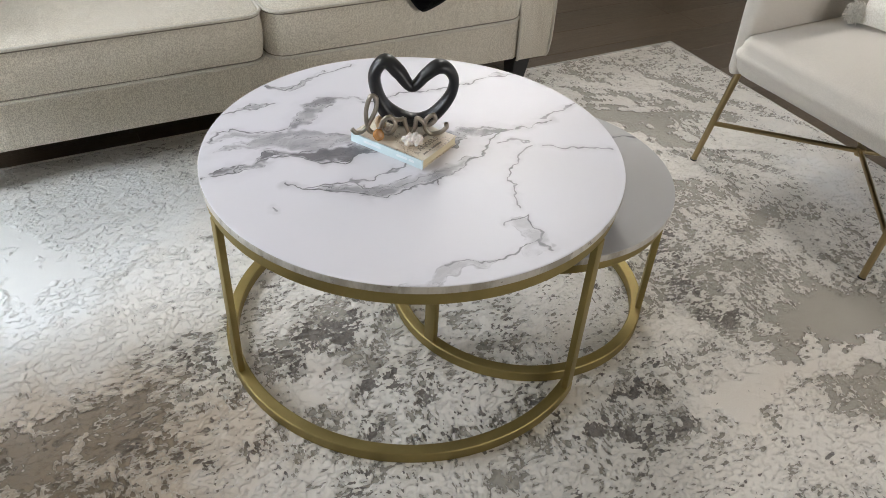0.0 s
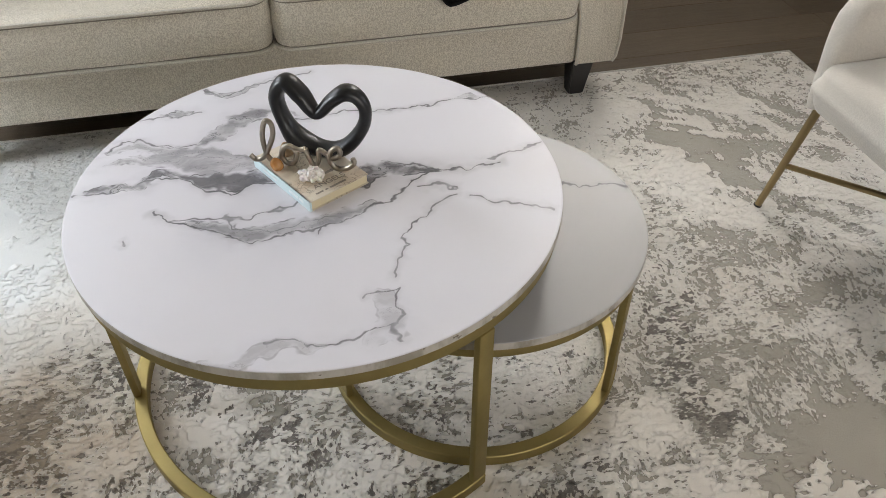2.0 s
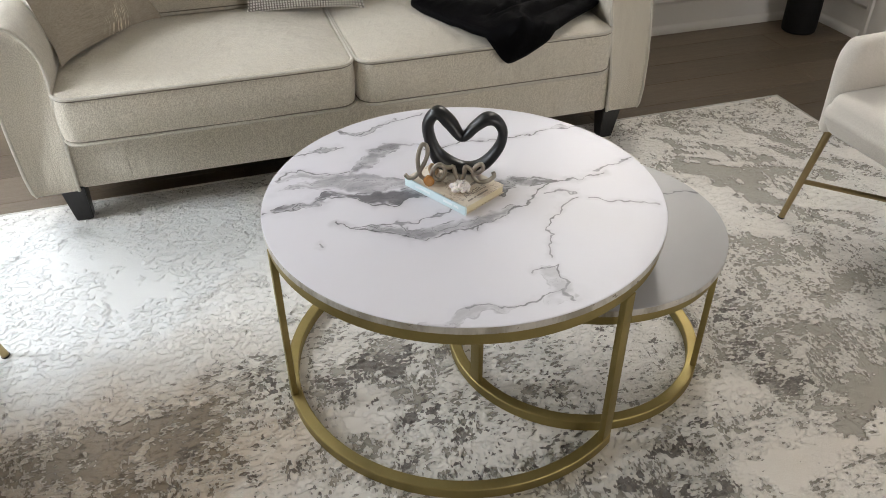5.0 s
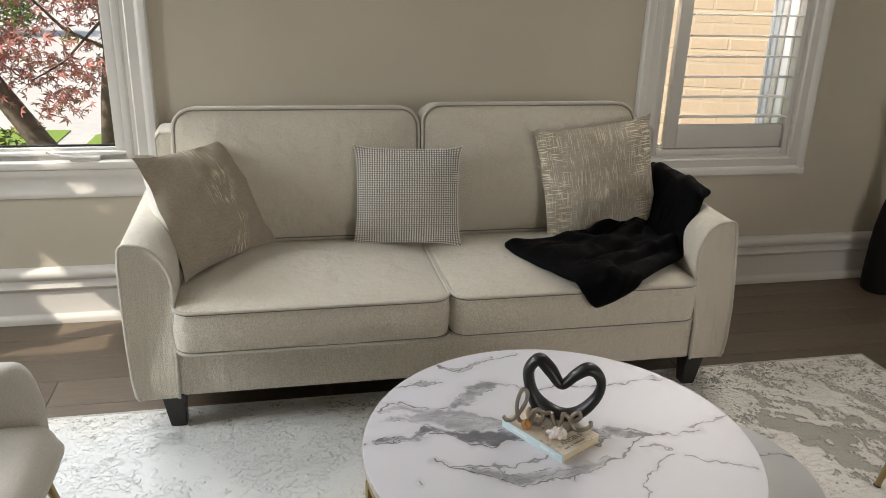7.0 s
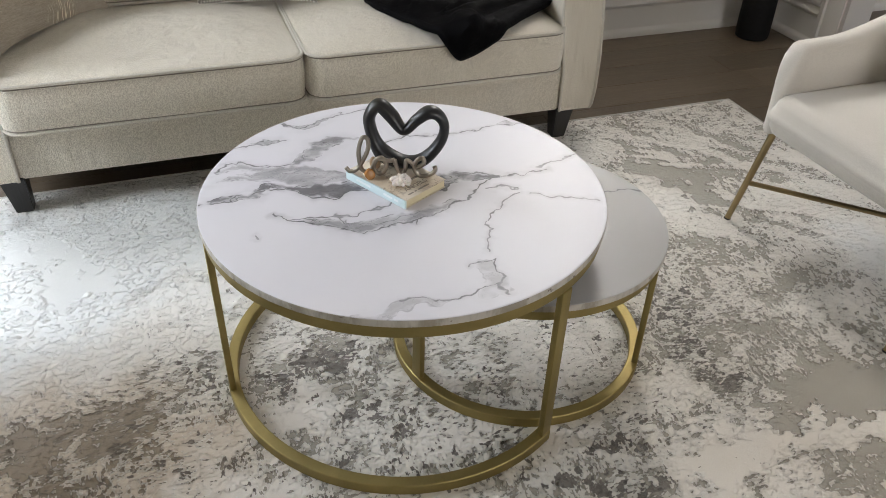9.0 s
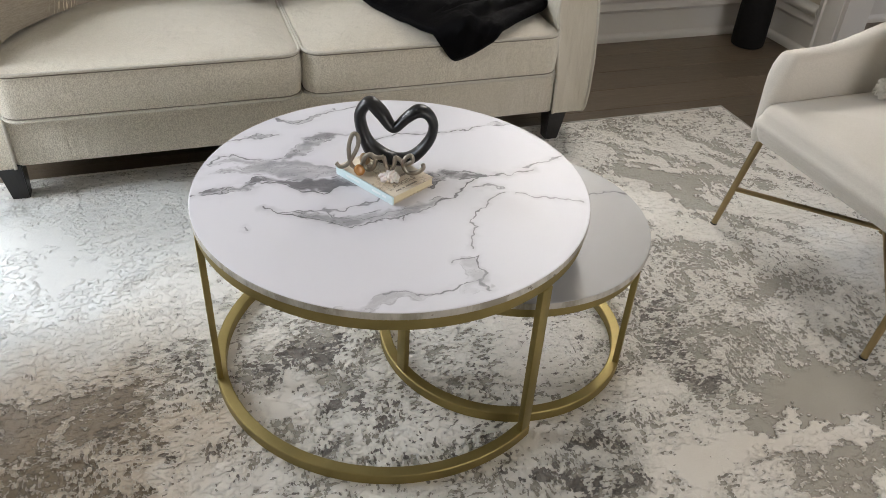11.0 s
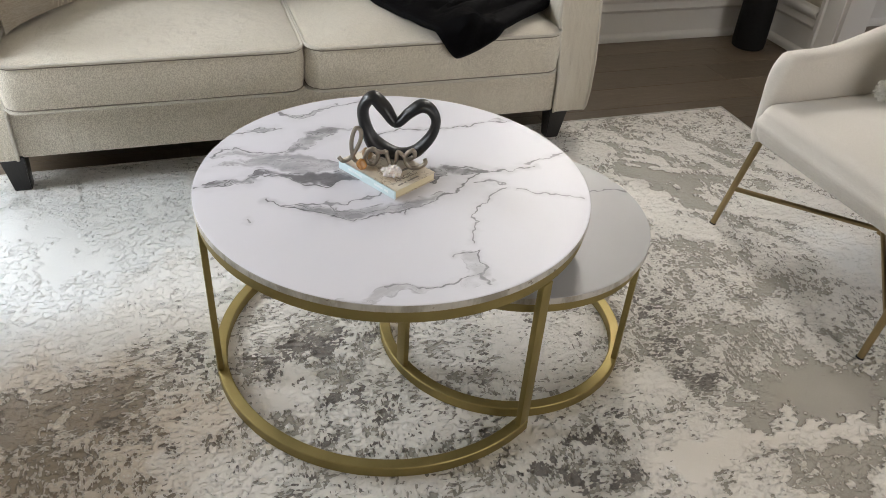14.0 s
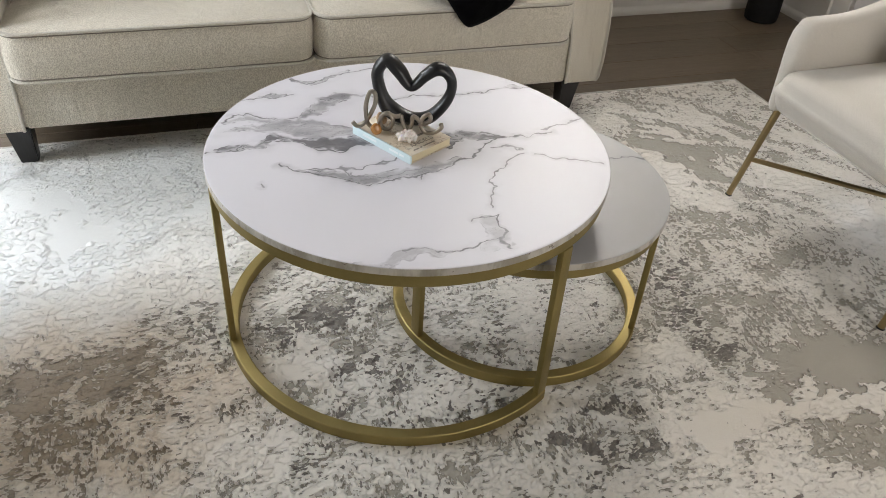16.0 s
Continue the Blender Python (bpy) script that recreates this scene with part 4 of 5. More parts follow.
coffee_table("large round white marble coffee table on a gold frame", pose(0, 0, 0), 0.40, 0.3985, 0.453, (183, 299.5, 63), (63 - 2, 299.5 + 2), (STREAKS, VEINS, HAIRS, HOLES), M_MARBLE)
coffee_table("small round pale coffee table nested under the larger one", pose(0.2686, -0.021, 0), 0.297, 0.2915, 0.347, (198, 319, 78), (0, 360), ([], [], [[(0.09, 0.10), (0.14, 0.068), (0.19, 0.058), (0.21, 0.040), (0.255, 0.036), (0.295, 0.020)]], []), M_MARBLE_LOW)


# ---- sofa ----
SX = -0.027          # middle of the sofa
sofa = thing("sofa", "cream woven fabric two-seat sofa with piped cushions", "sofa", pose(SX, 0, 0))
FEET = RUG


def arm_profile(side):
    """Front outline of an arm, from inner bottom up and over to outer bottom; x from the sofa's middle."""
    pts = [(0.833, 0.119), (0.831, 0.25), (0.826, 0.38), (0.823, 0.455)]
    for i in range(1, 10):
        a = radians(10 * i)
        pts.append((0.925 - 0.102 * math.cos(a), 0.465 + 0.142 * math.sin(a)))
    pts += [(0.940, 0.608), (0.953, 0.603), (0.959, 0.590), (0.962, 0.55), (0.964, 0.42), (0.963, 0.30), (0.959, 0.185), (0.953, 0.134), (0.943, 0.119)]
    # the arm at the window side leans in a little towards its top
    return [(side * x - (0.006 + 0.085 * max(0.0, z - 0.25) if side > 0 else 0.0), z) for x, z in pts]


for side in (-1, 1):
    prof = arm_profile(side)
    rings = []
    for y, inset, rise in ((0.862, 0.012, 0), (0.857, 0.004, 0), (0.861, 0.0, 0), (0.875, -0.001, 0.0), (1.0, 0.0, 0.004), (1.2, 0.0, 0.012), (1.4, 0.0, 0.02), (1.6, 0.0, 0.022), (1.68, 0.0, 0.018), (1.69, 0.008, 0.016)):
        cx, cz = side * 0.892 - (0.015 if side > 0 else 0.0), 0.37
        ring = []
        for x, z in prof:
            dx, dz = x - cx, z - cz
            k = Vector((dx, dz)).length
            lift = rise * max(0.0, (z - 0.3) / 0.3)
            ring.append((x - dx / k * inset, y, z - dz / k * inset + lift))
        rings.append(ring)
    arm = part("arm", loft(rings), M_SOFA, sofa)
    part("piping", sweep([(x, 0.859, z) for x, z in prof], 0.0048, 8), M_PIPE, arm)
    part("piping", sweep([(x + side * 0.001, 0.876, z) for x, z in prof[15:]], 0.004, 8), M_PIPE, arm)

part("front_rail", box((-0.834, 0.866, 0.120), (0.829, 0.93, 0.283), 0.012, 3), M_SOFA, sofa)
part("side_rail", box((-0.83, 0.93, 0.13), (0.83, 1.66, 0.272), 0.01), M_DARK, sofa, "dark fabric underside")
bk = soft_block(0.935, 0.085, 0.66, 0.03, 0.02, 0.004, wob=0.002)
bmesh.ops.translate(bk, verts=bk.verts[:], vec=(0, 1.605, 0.126))
part("back_frame", bk, M_SOFA, sofa)
for side in (-1, 1):
    part("piping", sweep([(side * 0.931, 1.523, z) for z in (0.62, 0.7, 0.76)] + [(side * 0.915, 1.523, 0.782), (side * 0.6, 1.523, 0.785)], 0.004, 8), M_PIPE, sofa)


def box_cushion(name, w, d, h, m, crown, seed):
    c = part(name, soft_block(w, d, h, 0.055, 0.016, crown, 0.006, 0.006, 0.004, seed), M_SOFA, sofa)
    c.matrix_local = m
    part("piping", welt(w, d, 0.055, 0.0, h - 0.006, 0.0052), M_PIPE, c)
    part("piping", welt(w, d, 0.055, 0.0, 0.008, 0.0052), M_PIPE, c)
    # dark tubes stand in for the shade in the grooves along the piping
    part("seam", welt(w, d, 0.055, 0.0002, h - 0.0128, 0.0019), M_SEAM_SHADE, c, "thin dark line for the shade under the piping")
    part("seam", welt(w, d, 0.055, 0.0002, 0.0148, 0.0019), M_SEAM_SHADE, c, "thin dark line for the shade above the piping")
    return c


for i, (x0, x1) in enumerate(((-0.828, -0.020), (-0.013, 0.808))):
    box_cushion("seat_cushion", (x1 - x0) / 2, 0.297, 0.146, pose((x0 + x1) / 2, 1.112, 0.272), 0.034, 3.1 * i)
for i, (x0, x1, top) in enumerate(((-0.858, -0.026, 0.876), (-0.014, 0.790, 0.886))):
    hgt = top - 0.42
    m = pose((x0 + x1) / 2, 1.478, 0.42 + hgt / 2 - 0.004, 90 - 8.5, 0, 0) @ pose(0, 0, -0.05)
    c = part("back_cushion", soft_block((x1 - x0) / 2, hgt / 2, 0.15, 0.07, 0.02, 0.032, 0.02, 0.005, 0.004, 7 + 5 * i), M_SOFA, sofa)
    c.matrix_local = m
    part("piping", welt((x1 - x0) / 2, hgt / 2, 0.07, 0.001, 0.143, 0.0055), M_PIPE, c)
    part("piping", welt((x1 - x0) / 2, hgt / 2, 0.07, 0.001, 0.012, 0.0055), M_PIPE, c)
    # groove shade again, as a dark tube
    part("seam", welt((x1 - x0) / 2, hgt / 2, 0.07, 0.0075, 0.1478, 0.0018), M_SEAM_SHADE, c, "thin dark line for the shade beside the piping")

for sx in (-1, 1):
    for y in (0.862, 1.60):
        o, n = sx * 0.885, sx * 0.818
        top = [(o, y, 0.128), (n, y, 0.128), (n, y + 0.07, 0.128), (o, y + 0.07, 0.128)]
        zf = FEET if y < 1 else 0.0
        bot = [(o - sx * 0.018, y + 0.012, zf), (n + sx * 0.003, y + 0.012, zf), (n + sx * 0.003, y + 0.055, zf), (o - sx * 0.018, y + 0.055, zf)]
        fb = loft([bot, top])
        bmesh.ops.bevel(fb, geom=fb.edges[:], offset=0.003, segments=2, affect="EDGES")
        part("foot", fb, M_FOOT, sofa, "tapered black wooden foot")


# ---- pillows ----
def pillow_mesh(w, h, t, n=26, pinch=0.055, seed=0, wrinkle=0.006, sides=(-1, 1), back=1.0):
    """A knife-edge cushion standing in the xz plane, base edge at z 0, front towards -y."""
    bm = bmesh.new()
    grids = []
    for s in (-1, 1):
        g = []
        for i in range(n + 1):
            row = []
            for j in range(n + 1):
                u, v = 2 * i / n - 1, 2 * j / n - 1
                x = u * w / 2 * (1 - pinch * (1 - v * v) * abs(u) ** 3)
                z = v * h / 2 * (1 - pinch * (1 - u * u) * abs(v) ** 3)
                e = max(0.0, (1 - u * u)) ** 0.8 * max(0.0, (1 - v * v)) ** 0.8
                wr = wrinkle * noise.noise(Vector((u * 2.2 + seed, v * 2.2, s * 3))) * (e ** 0.5 + 0.4) + wrinkle * 0.5 * noise.noise(Vector((u * 6 + seed, v * 6, s)))
                ear = 1 + 0.05 * (abs(u) * abs(v)) ** 9          # corners stick out
                x, z = x * ear, z * ear
                edge = i in (0, n) or j in (0, n)
                y = s * t / 2 * e * (back if s > 0 else 1.0) + wr
                if edge:
                    if s == 1:
                        row.append(grids[0][i][j])
                        continue
                    y = wrinkle * noise.noise(Vector((u * 3 + seed, v * 3, 0)))
                row.append(bm.verts.new((x, y, z + h / 2)))
            g.append(row)
        grids.append(g)
        if s not in sides:
            continue
        for i in range(n):
            for j in range(n):
                q = (g[i][j], g[i + 1][j], g[i + 1][j + 1], g[i][j + 1])
                bm.faces.new(q if s < 0 else q[::-1])
    bmesh.ops.delete(bm, geom=[v for v in bm.verts if not v.link_faces], context="VERTS")
    return bm


def stand(base_left, base_right, lean, lift=0.0, roll=0.0):
    """The pose of a cushion from its base corners and the way in which it leans."""
    a, b = Vector(base_left), Vector(base_right)
    x = (b - a).normalized()
    up = Vector(lean)
    up = (up - x * up.dot(x)).normalized()
    y = up.cross(x)
    m = Matrix((x, y, up)).transposed().to_4x4()
    return Matrix.Translation((a + b) / 2 + up * lift) @ m @ pose(0, 0, 0, 0, roll, 0)


pil_a = thing("throw_pillow", "taupe linen throw pillow with gold streaks leaning on the sofa arm", "pillow", stand((-0.83, 1.015, 0.437), (-0.57, 1.33, 0.437), (-0.14, 0.09, 0.345)), "pillows on the sofa")
part("cover", pillow_mesh(0.41, 0.385, 0.13, seed=2, wrinkle=0.014, pinch=0.05, sides=(-1,)), M_LINEN, pil_a)
part("back_panel", pillow_mesh(0.41, 0.385, 0.13, seed=2, wrinkle=0.014, pinch=0.05, sides=(1,), back=2.6), M_WOOL, pil_a, "plain cream back panel")
pil_b = thing("throw_pillow", "small taupe throw pillow covered in silver beads", "pillow", stand((-0.297, 1.268, 0.440), (0.068, 1.218, 0.440), (0.0, 0.10, 0.33)), "pillows on the sofa")
part("cover", pillow_mesh(0.358, 0.330, 0.125, seed=5, wrinkle=0.004, pinch=0.035), M_BEADCLOTH, pil_b)
# the beads, in rows over the front
bead = bmesh.new()
NB = 42
rnd = random.Random(12)
for j in range(NB + 1):
    for i in range(NB + 1):
        u, v = 2 * i / NB - 1, 2 * j / NB - 1
        if abs(u) > 1.0:
            continue
        ear = 1 + 0.05 * (abs(u) * abs(v)) ** 9
        x = u * 0.179 * (1 - 0.035 * (1 - v * v) * abs(u) ** 3) * ear
        z = v * 0.165 * (1 - 0.035 * (1 - u * u) * abs(v) ** 3) * ear
        e = max(0.0, (1 - u * u)) ** 0.8 * max(0.0, (1 - v * v)) ** 0.8
        y = -0.0625 * e + 0.004 * noise.noise(Vector((u * 2.2 + 5, v * 2.2, -3))) * (e ** 0.5 + 0.4)
        m = Matrix.Translation((x, y - 0.0015, z + 0.165)) @ Euler((rnd.uniform(-0.5, 0.5), rnd.uniform(0, 3), rnd.uniform(-0.5, 0.5))).to_matrix().to_4x4() @ Matrix.Diagonal((1, 0.7, 1, 1))
        bmesh.ops.create_icosphere(bead, subdivisions=1, radius=0.0035 * rnd.uniform(0.9, 1.08), matrix=m)
tagged(part("beading", bead, M_BEAD, pil_b, "rows of small silver beads"), kind="stuff")
pil_c = thing("throw_pillow", "large taupe linen throw pillow with gold threads", "pillow", stand((0.425, 1.262, 0.440), (0.795, 1.205, 0.450), (0.02, 0.075, 0.40), -0.012, -7.5), "pillows on the sofa")
part("cover", pillow_mesh(0.412, 0.415, 0.15, seed=9, wrinkle=0.011, pinch=0.04), M_LINEN_DENSE, pil_c)


# ---- throw blanket ----
def support(x, y):
    """Height of the seat and the arm under the blanket."""
    seat = 0.442 + 0.006 * math.sin(x * 9)
    k = min(1.0, max(0.0, (x - 0.752) / 0.10))
    return seat + (0.638 - seat) * k * k * (3 - 2 * k)


def throw_blanket():
    n = 84
    a, b, c, d = Vector((0.185, 1.13)), Vector((0.398, 0.715)), Vector((0.900, 1.045)), Vector((0.885, 1.43))
    bm = bmesh.new()
    grid = []
    for i in range(n + 1):
        row = []
        for j in range(n + 1):
            u, v = i / n, j / n
            cu, cv = 2 * u - 1, 2 * v - 1
            nip = 1 - 0.06 * abs(cu * cv) ** 3          # rounded corners
            s, r = 0.5 + 0.5 * cu * nip, 0.5 + 0.5 * cv * nip
            p = a.lerp(d, s).lerp(b.lerp(c, s), r)
            p.y -= 0.07 * math.sin(math.pi * s) * (1 - r)
            p += Vector((noise.noise(Vector((u * 3, v * 3, 1))), noise.noise(Vector((u * 3, v * 3, 7))))) * 0.014
            wave = noise.noise(Vector((u * 2.0, v * 2.4, 3)))
            fold = 0.024 * (0.5 + 0.5 * math.sin(15 * (v + 0.22 * u) + 5.0 * wave)) ** 1.6 + 0.022 * (0.5 + 0.5 * math.sin(9 * (u - 0.5 * v) + 4.5 * noise.noise(Vector((u * 2.5, v * 2.0, 9))))) ** 2
            fold += 0.010 * (1 - abs(noise.noise(Vector((u * 4 + v * 2, v * 6 - u * 2, 5))))) ** 7 + 0.004 * noise.noise(Vector((u * 14, v * 14, 5)))
            edge = min(u, 1 - u, v, 1 - v)
            puff = 0.015 * min(1, edge * 12) ** 0.5 + fold * min(1.0, edge * 7 + 0.15)
            x, y = p
            over = max(0.0, 0.832 - y)
            z = support(x, y) + puff + 0.006
            if over > 0:
                z -= max(0.0, over - 0.012) * 0.95
                y = 0.832 - min(over, 0.026) - puff * 0.7
            if x > 0.885:
                z -= (x - 0.885) ** 2 * 16
            row.append(bm.verts.new((x, y, z)))
        grid.append(row)
    for i in range(n):
        for j in range(n):
            bm.faces.new((grid[i][j], grid[i + 1][j], grid[i + 1][j + 1], grid[i][j + 1]))
    hem = [grid[i][0] for i in range(n)] + [grid[n][j] for j in range(n)] + [grid[i][n] for i in range(n, 0, -1)] + [grid[0][j] for j in range(n, 0, -1)]
    rim = [v.co + Vector((0, 0, 0.006)) for v in hem]
    ob = part("throw_blanket", bm, M_PLUSH)
    mod = ob.modifiers.new("thickness", "SOLIDIFY")
    mod.thickness, mod.offset = 0.016, 1.0
    part("hem", sweep(rim, 0.0135, 10, True), M_PLUSH, ob, "thick rolled edge")
    return tagged(ob, "black plush throw blanket draped over the sofa seat and arm", "blanket")


throw_blanket()


# ---- armchairs ----
def shell_mesh(n=60):
    """A barrel back that wraps round into low arms. The chair faces -x; the front corners stand at x 0.04."""
    path, half, straight, depth = [], 0.303, 0.30, 0.66
    steps = 16
    for i in range(steps):
        path.append((0.034 + straight * (i / steps) ** 1.4, half + 0.010 * i / steps))
    for i in range(29):
        a = radians(90 - 180 * i / 28)
        path.append((0.035 + straight + (depth - straight - 0.035) * math.cos(a) ** 0.8 if math.cos(a) > 0 else 0.035 + straight, (half + 0.010) * math.copysign(abs(math.sin(a)) ** 0.85, math.sin(a))))
    for i in range(steps):
        path.append((0.034 + straight * ((steps - 1 - i) / steps) ** 1.4, -half - 0.010 * (steps - 1 - i) / steps))
    m = len(path)
    rings = []
    dist = [0.0]
    for p, q in zip(path, path[1:]):
        dist.append(dist[-1] + math.hypot(q[0] - p[0], q[1] - p[1]))
    for i, (x, y) in enumerate(path):
        p, q = path[max(i - 1, 0)], path[min(i + 1, m - 1)]
        t = Vector((q[0] - p[0], q[1] - p[1])).normalized()
        out = Vector((-t.y, t.x))
        e = min(dist[i], dist[-1] - dist[i])
        k = min(1.0, e / 0.058)
        back = min(1.0, max(0.0, (e - 0.14) / 0.66))
        top = 0.40 + 0.146 * math.sqrt(max(0.0, 1 - (1 - k) ** 2)) + 0.17 * back * back * (3 - 2 * back)
        thick = 0.031 * (0.15 + 0.85 * math.sqrt(max(0.0, 1 - (1 - k) ** 2)))
        bot = 0.295
        lean = 0.03
        ring = []
        for s, z in ((-1, bot + 0.012), (-1, bot + (top - bot) * 0.35), (-1, bot + (top - bot) * 0.7), (-1, top - 0.022), (-0.7, top - 0.007), (0, top), (0.7, top - 0.007), (1, top - 0.022), (1, bot + (top - bot) * 0.7), (1, bot + (top - bot) * 0.35), (1, bot + 0.012), (0.6, bot), (-0.6, bot)):
            g = (z - bot) / 0.4
            off = out * (s * thick + lean * g * g - 0.012)
            ring.append((x + off.x, y + off.y, z))
        rings.append(ring)
    return loft(rings)


def armchair(label, m):
    c = thing("armchair", label, "armchair", m, "matching armchairs")
    part("shell", shell_mesh(), M_CHAIR, c, "curved upholstered back and arms")
    seat = soft_block(0.300, 0.286, 0.119, 0.05, 0.042, 0.012, 0.0, 0.010, 0.003, 4)
    bmesh.ops.translate(seat, verts=seat.verts[:], vec=(0.304, 0, 0.304))
    part("seat", seat, M_CHAIR, c, "thick rounded seat cushion")
    under = soft_block(0.235, 0.225, 0.008, 0.055, 0.002, 0.0)
    bmesh.ops.translate(under, verts=under.verts[:], vec=(0.306, 0, 0.2975))
    part("base_board", under, M_DARK, c, "dark board under the seat")
    hub = Vector((0.31, 0, 0.135))
    for sx in (0, 1):
        for sy in (-1, 1):
            foot = Vector((0.0, 0.303 * sy, RUG)) if sx == 0 else Vector((0.66, 0.275 * sy, RUG))
            head = Vector((0.068, 0.288 * sy, 0.305)) if sx == 0 else Vector((0.58, 0.22 * sy, 0.305))
            leg = part("leg", sweep([foot, foot.lerp(head, 0.5), head], lambda s: 0.0085 + 0.002 * s, 14), M_BRASS, c)
            part("foot_cap", sweep([foot + Vector((0, 0, 0.0)), foot.lerp(head, 0.012)], 0.0105, 12), M_FOOT, leg, "black foot cap")
            j = foot.lerp(head, 0.42)
            part("stretcher", sweep([j, j.lerp(hub, 0.5), hub], 0.0072, 12), M_BRASS, c)
    part("stretcher_joint", sweep([hub - Vector((0, 0, 0.012)), hub + Vector((0, 0, 0.012))], 0.013, 14), M_BRASS, c)
    return c


armchair("oatmeal upholstered barrel armchair with thin brass legs", pose(1.083, -0.040, 0, 0, 0, 1.5))
armchair("oatmeal upholstered barrel armchair with thin brass legs", pose(-1.018, 0.018, 0, 0, 0, 180))

chair_pillow = thing("fringed_pillow", "cream throw pillow with a woolly tassel on the armchair", "pillow", pose(1.435, -0.02, 0.437, 0, 0, 0) @ pose(0, 0, 0, 0, 14, 0) @ pose(0, 0, 0, 0, 0, -90), "")
part("cover", pillow_mesh(0.36, 0.30, 0.12, seed=21), M_WOOL, chair_pillow)


def tuft(n, r, length, seed):
    rnd = random.Random(seed)
    bm = bmesh.new()
    for _ in range(n):
        d = Vector((rnd.gauss(0, 1), rnd.gauss(0, 1), rnd.gauss(0, 1))).normalized()
        a = d * r * rnd.random()
        b = a + d * length * (0.6 + 0.5 * rnd.random())
        sweep([a, a.lerp(b, 0.5) + Vector((rnd.uniform(-1, 1), rnd.uniform(-1, 1), rnd.uniform(-1, 1))) * length * 0.45, b], 0.0014, 4, bm=bm)
    return bm


tassel = part("tassel", tuft(300, 0.014, 0.024, 4), M_WOOL, chair_pillow, "woolly cream tassel")
tassel.location = (-0.185, -0.01, 0.02)

# ---- vase with blossom stems ----
vase = thing("vase", "tall matte black bottle vase with cream blossom stems", "vase", pose(2.138, 1.560, 0))
VASE = [(0.001, 0.0), (0.074, 0.0), (0.082, 0.006), (0.085, 0.03), (0.085, 0.12), (0.083, 0.21), (0.077, 0.30), (0.065, 0.38), (0.049, 0.45), (0.036, 0.51), (0.028, 0.57), (0.025, 0.62), (0.025, 0.655), (0.023, 0.66), (0.018, 0.658), (0.017, 0.58), (0.001, 0.56)]
part("body", revolve([(r * 0.88, z) for r, z in VASE], 48), M_VASE, vase)
M_STEM = paint("grey_brown_twig", (0.16, 0.13, 0.10), 0.8)
M_PETAL = paint("cream_petal", (0.70, 0.66, 0.56), 0.6, 80, 0.0006, 0.12)


def blossom(r, rnd):
    bm = bmesh.new()
    for k in range(6):
        a = 2 * math.pi * k / 6 + rnd.uniform(-0.2, 0.2)
        rows = []
        for i in range(5):
            s = i / 4
            wdt = r * 0.62 * math.sin(math.pi * (0.12 + 0.83 * s))
            out, z = r * 0.55 * math.sin(s * 2.3), r * 1.6 * s
            rows.append([Vector((out * math.cos(a) - wdt * f * math.sin(a), out * math.sin(a) + wdt * f * math.cos(a), z - abs(f) * r * 0.12)) for f in (-1, -0.4, 0.4, 1)])
        loft(rows, caps=False, around=False, bm=bm)
    return bm


rnd = random.Random(11)
for s in range(3):
    ang, spread = 2 * math.pi * s / 3 + 0.4, 0.05 + 0.05 * rnd.random()
    top = Vector((math.cos(ang) * spread * 1.3, math.sin(ang) * spread * 1.3, 1.10 + 0.16 * rnd.random()))
    path = [Vector((0.008 * math.cos(ang), 0.008 * math.sin(ang), 0.60)), Vector((0.014 * math.cos(ang), 0.014 * math.sin(ang), 0.69)), Vector((spread * 0.6 * math.cos(ang + 0.3), spread * 0.6 * math.sin(ang + 0.3), 0.86)), top]
    fine = [path[0].lerp(path[1], k / 3) for k in range(3)] + [path[1].lerp(path[2], k / 4) for k in range(4)] + [path[2].lerp(path[3], k / 5) for k in range(6)]
    stem = part("stem", sweep(fine, lambda q: 0.0035 - 0.0018 * q, 6), M_STEM, vase, "thin grey-brown stem")
    for b in range(9):
        k = 0.30 + 0.70 * (b + rnd.random() * 0.5) / 9
        at = fine[min(len(fine) - 1, int(k * (len(fine) - 1)))]
        d = Vector((rnd.uniform(-1, 1), rnd.uniform(-1, 1), rnd.uniform(0.1, 0.9))).normalized()
        fl = part("blossom", blossom(0.022 + 0.009 * rnd.random(), rnd), M_PETAL, stem)
        fl.matrix_local = Matrix.Translation(at + d * 0.012) @ d.to_track_quat("Z", "Y").to_matrix().to_4x4()

# ---- book, heart and word on the table ----
TOP = 0.453
fr, rt, lf = Vector((-0.0205, -0.0745)), Vector((0.0795, -0.0190)), Vector((-0.0985, 0.0720))
bx, by = (rt - fr).normalized(), (lf - fr)
bw, bl = (rt - fr).length, by.length
book = thing("book", "small paperback book with a pale blue spine and sketched cover", "book", Matrix.Translation((fr.x, fr.y, TOP)) @ Matrix.Rotation(math.atan2(bx.y, bx.x), 4, "Z"))
# local x along the page edge, y along the spine
BT = 0.0185


def cover_material():
    k = Mat("sketched_book_cover")
    p = k.co()
    lines = k.vor(k.v("ADD", p, k.v("MULTIPLY", k.noise(p, 60, 3, colour=True), (0.03, 0.03, 0))), 90, "DISTANCE_TO_EDGE")
    sk = k.f("MULTIPLY", k.f("SUBTRACT", 1.0, k.step(lines, 0.01, 0.07)), k.step(k.noise(p, 26, 2), 0.48, 0.6))
    c = k.mix(k.step(k.noise(p, 18, 3), 0.4, 0.7), (0.70, 0.63, 0.52), (0.60, 0.50, 0.38))
    return k.done(k.mix(k.f("MULTIPLY", sk, 0.6), c, (0.18, 0.13, 0.09)), 0.45)


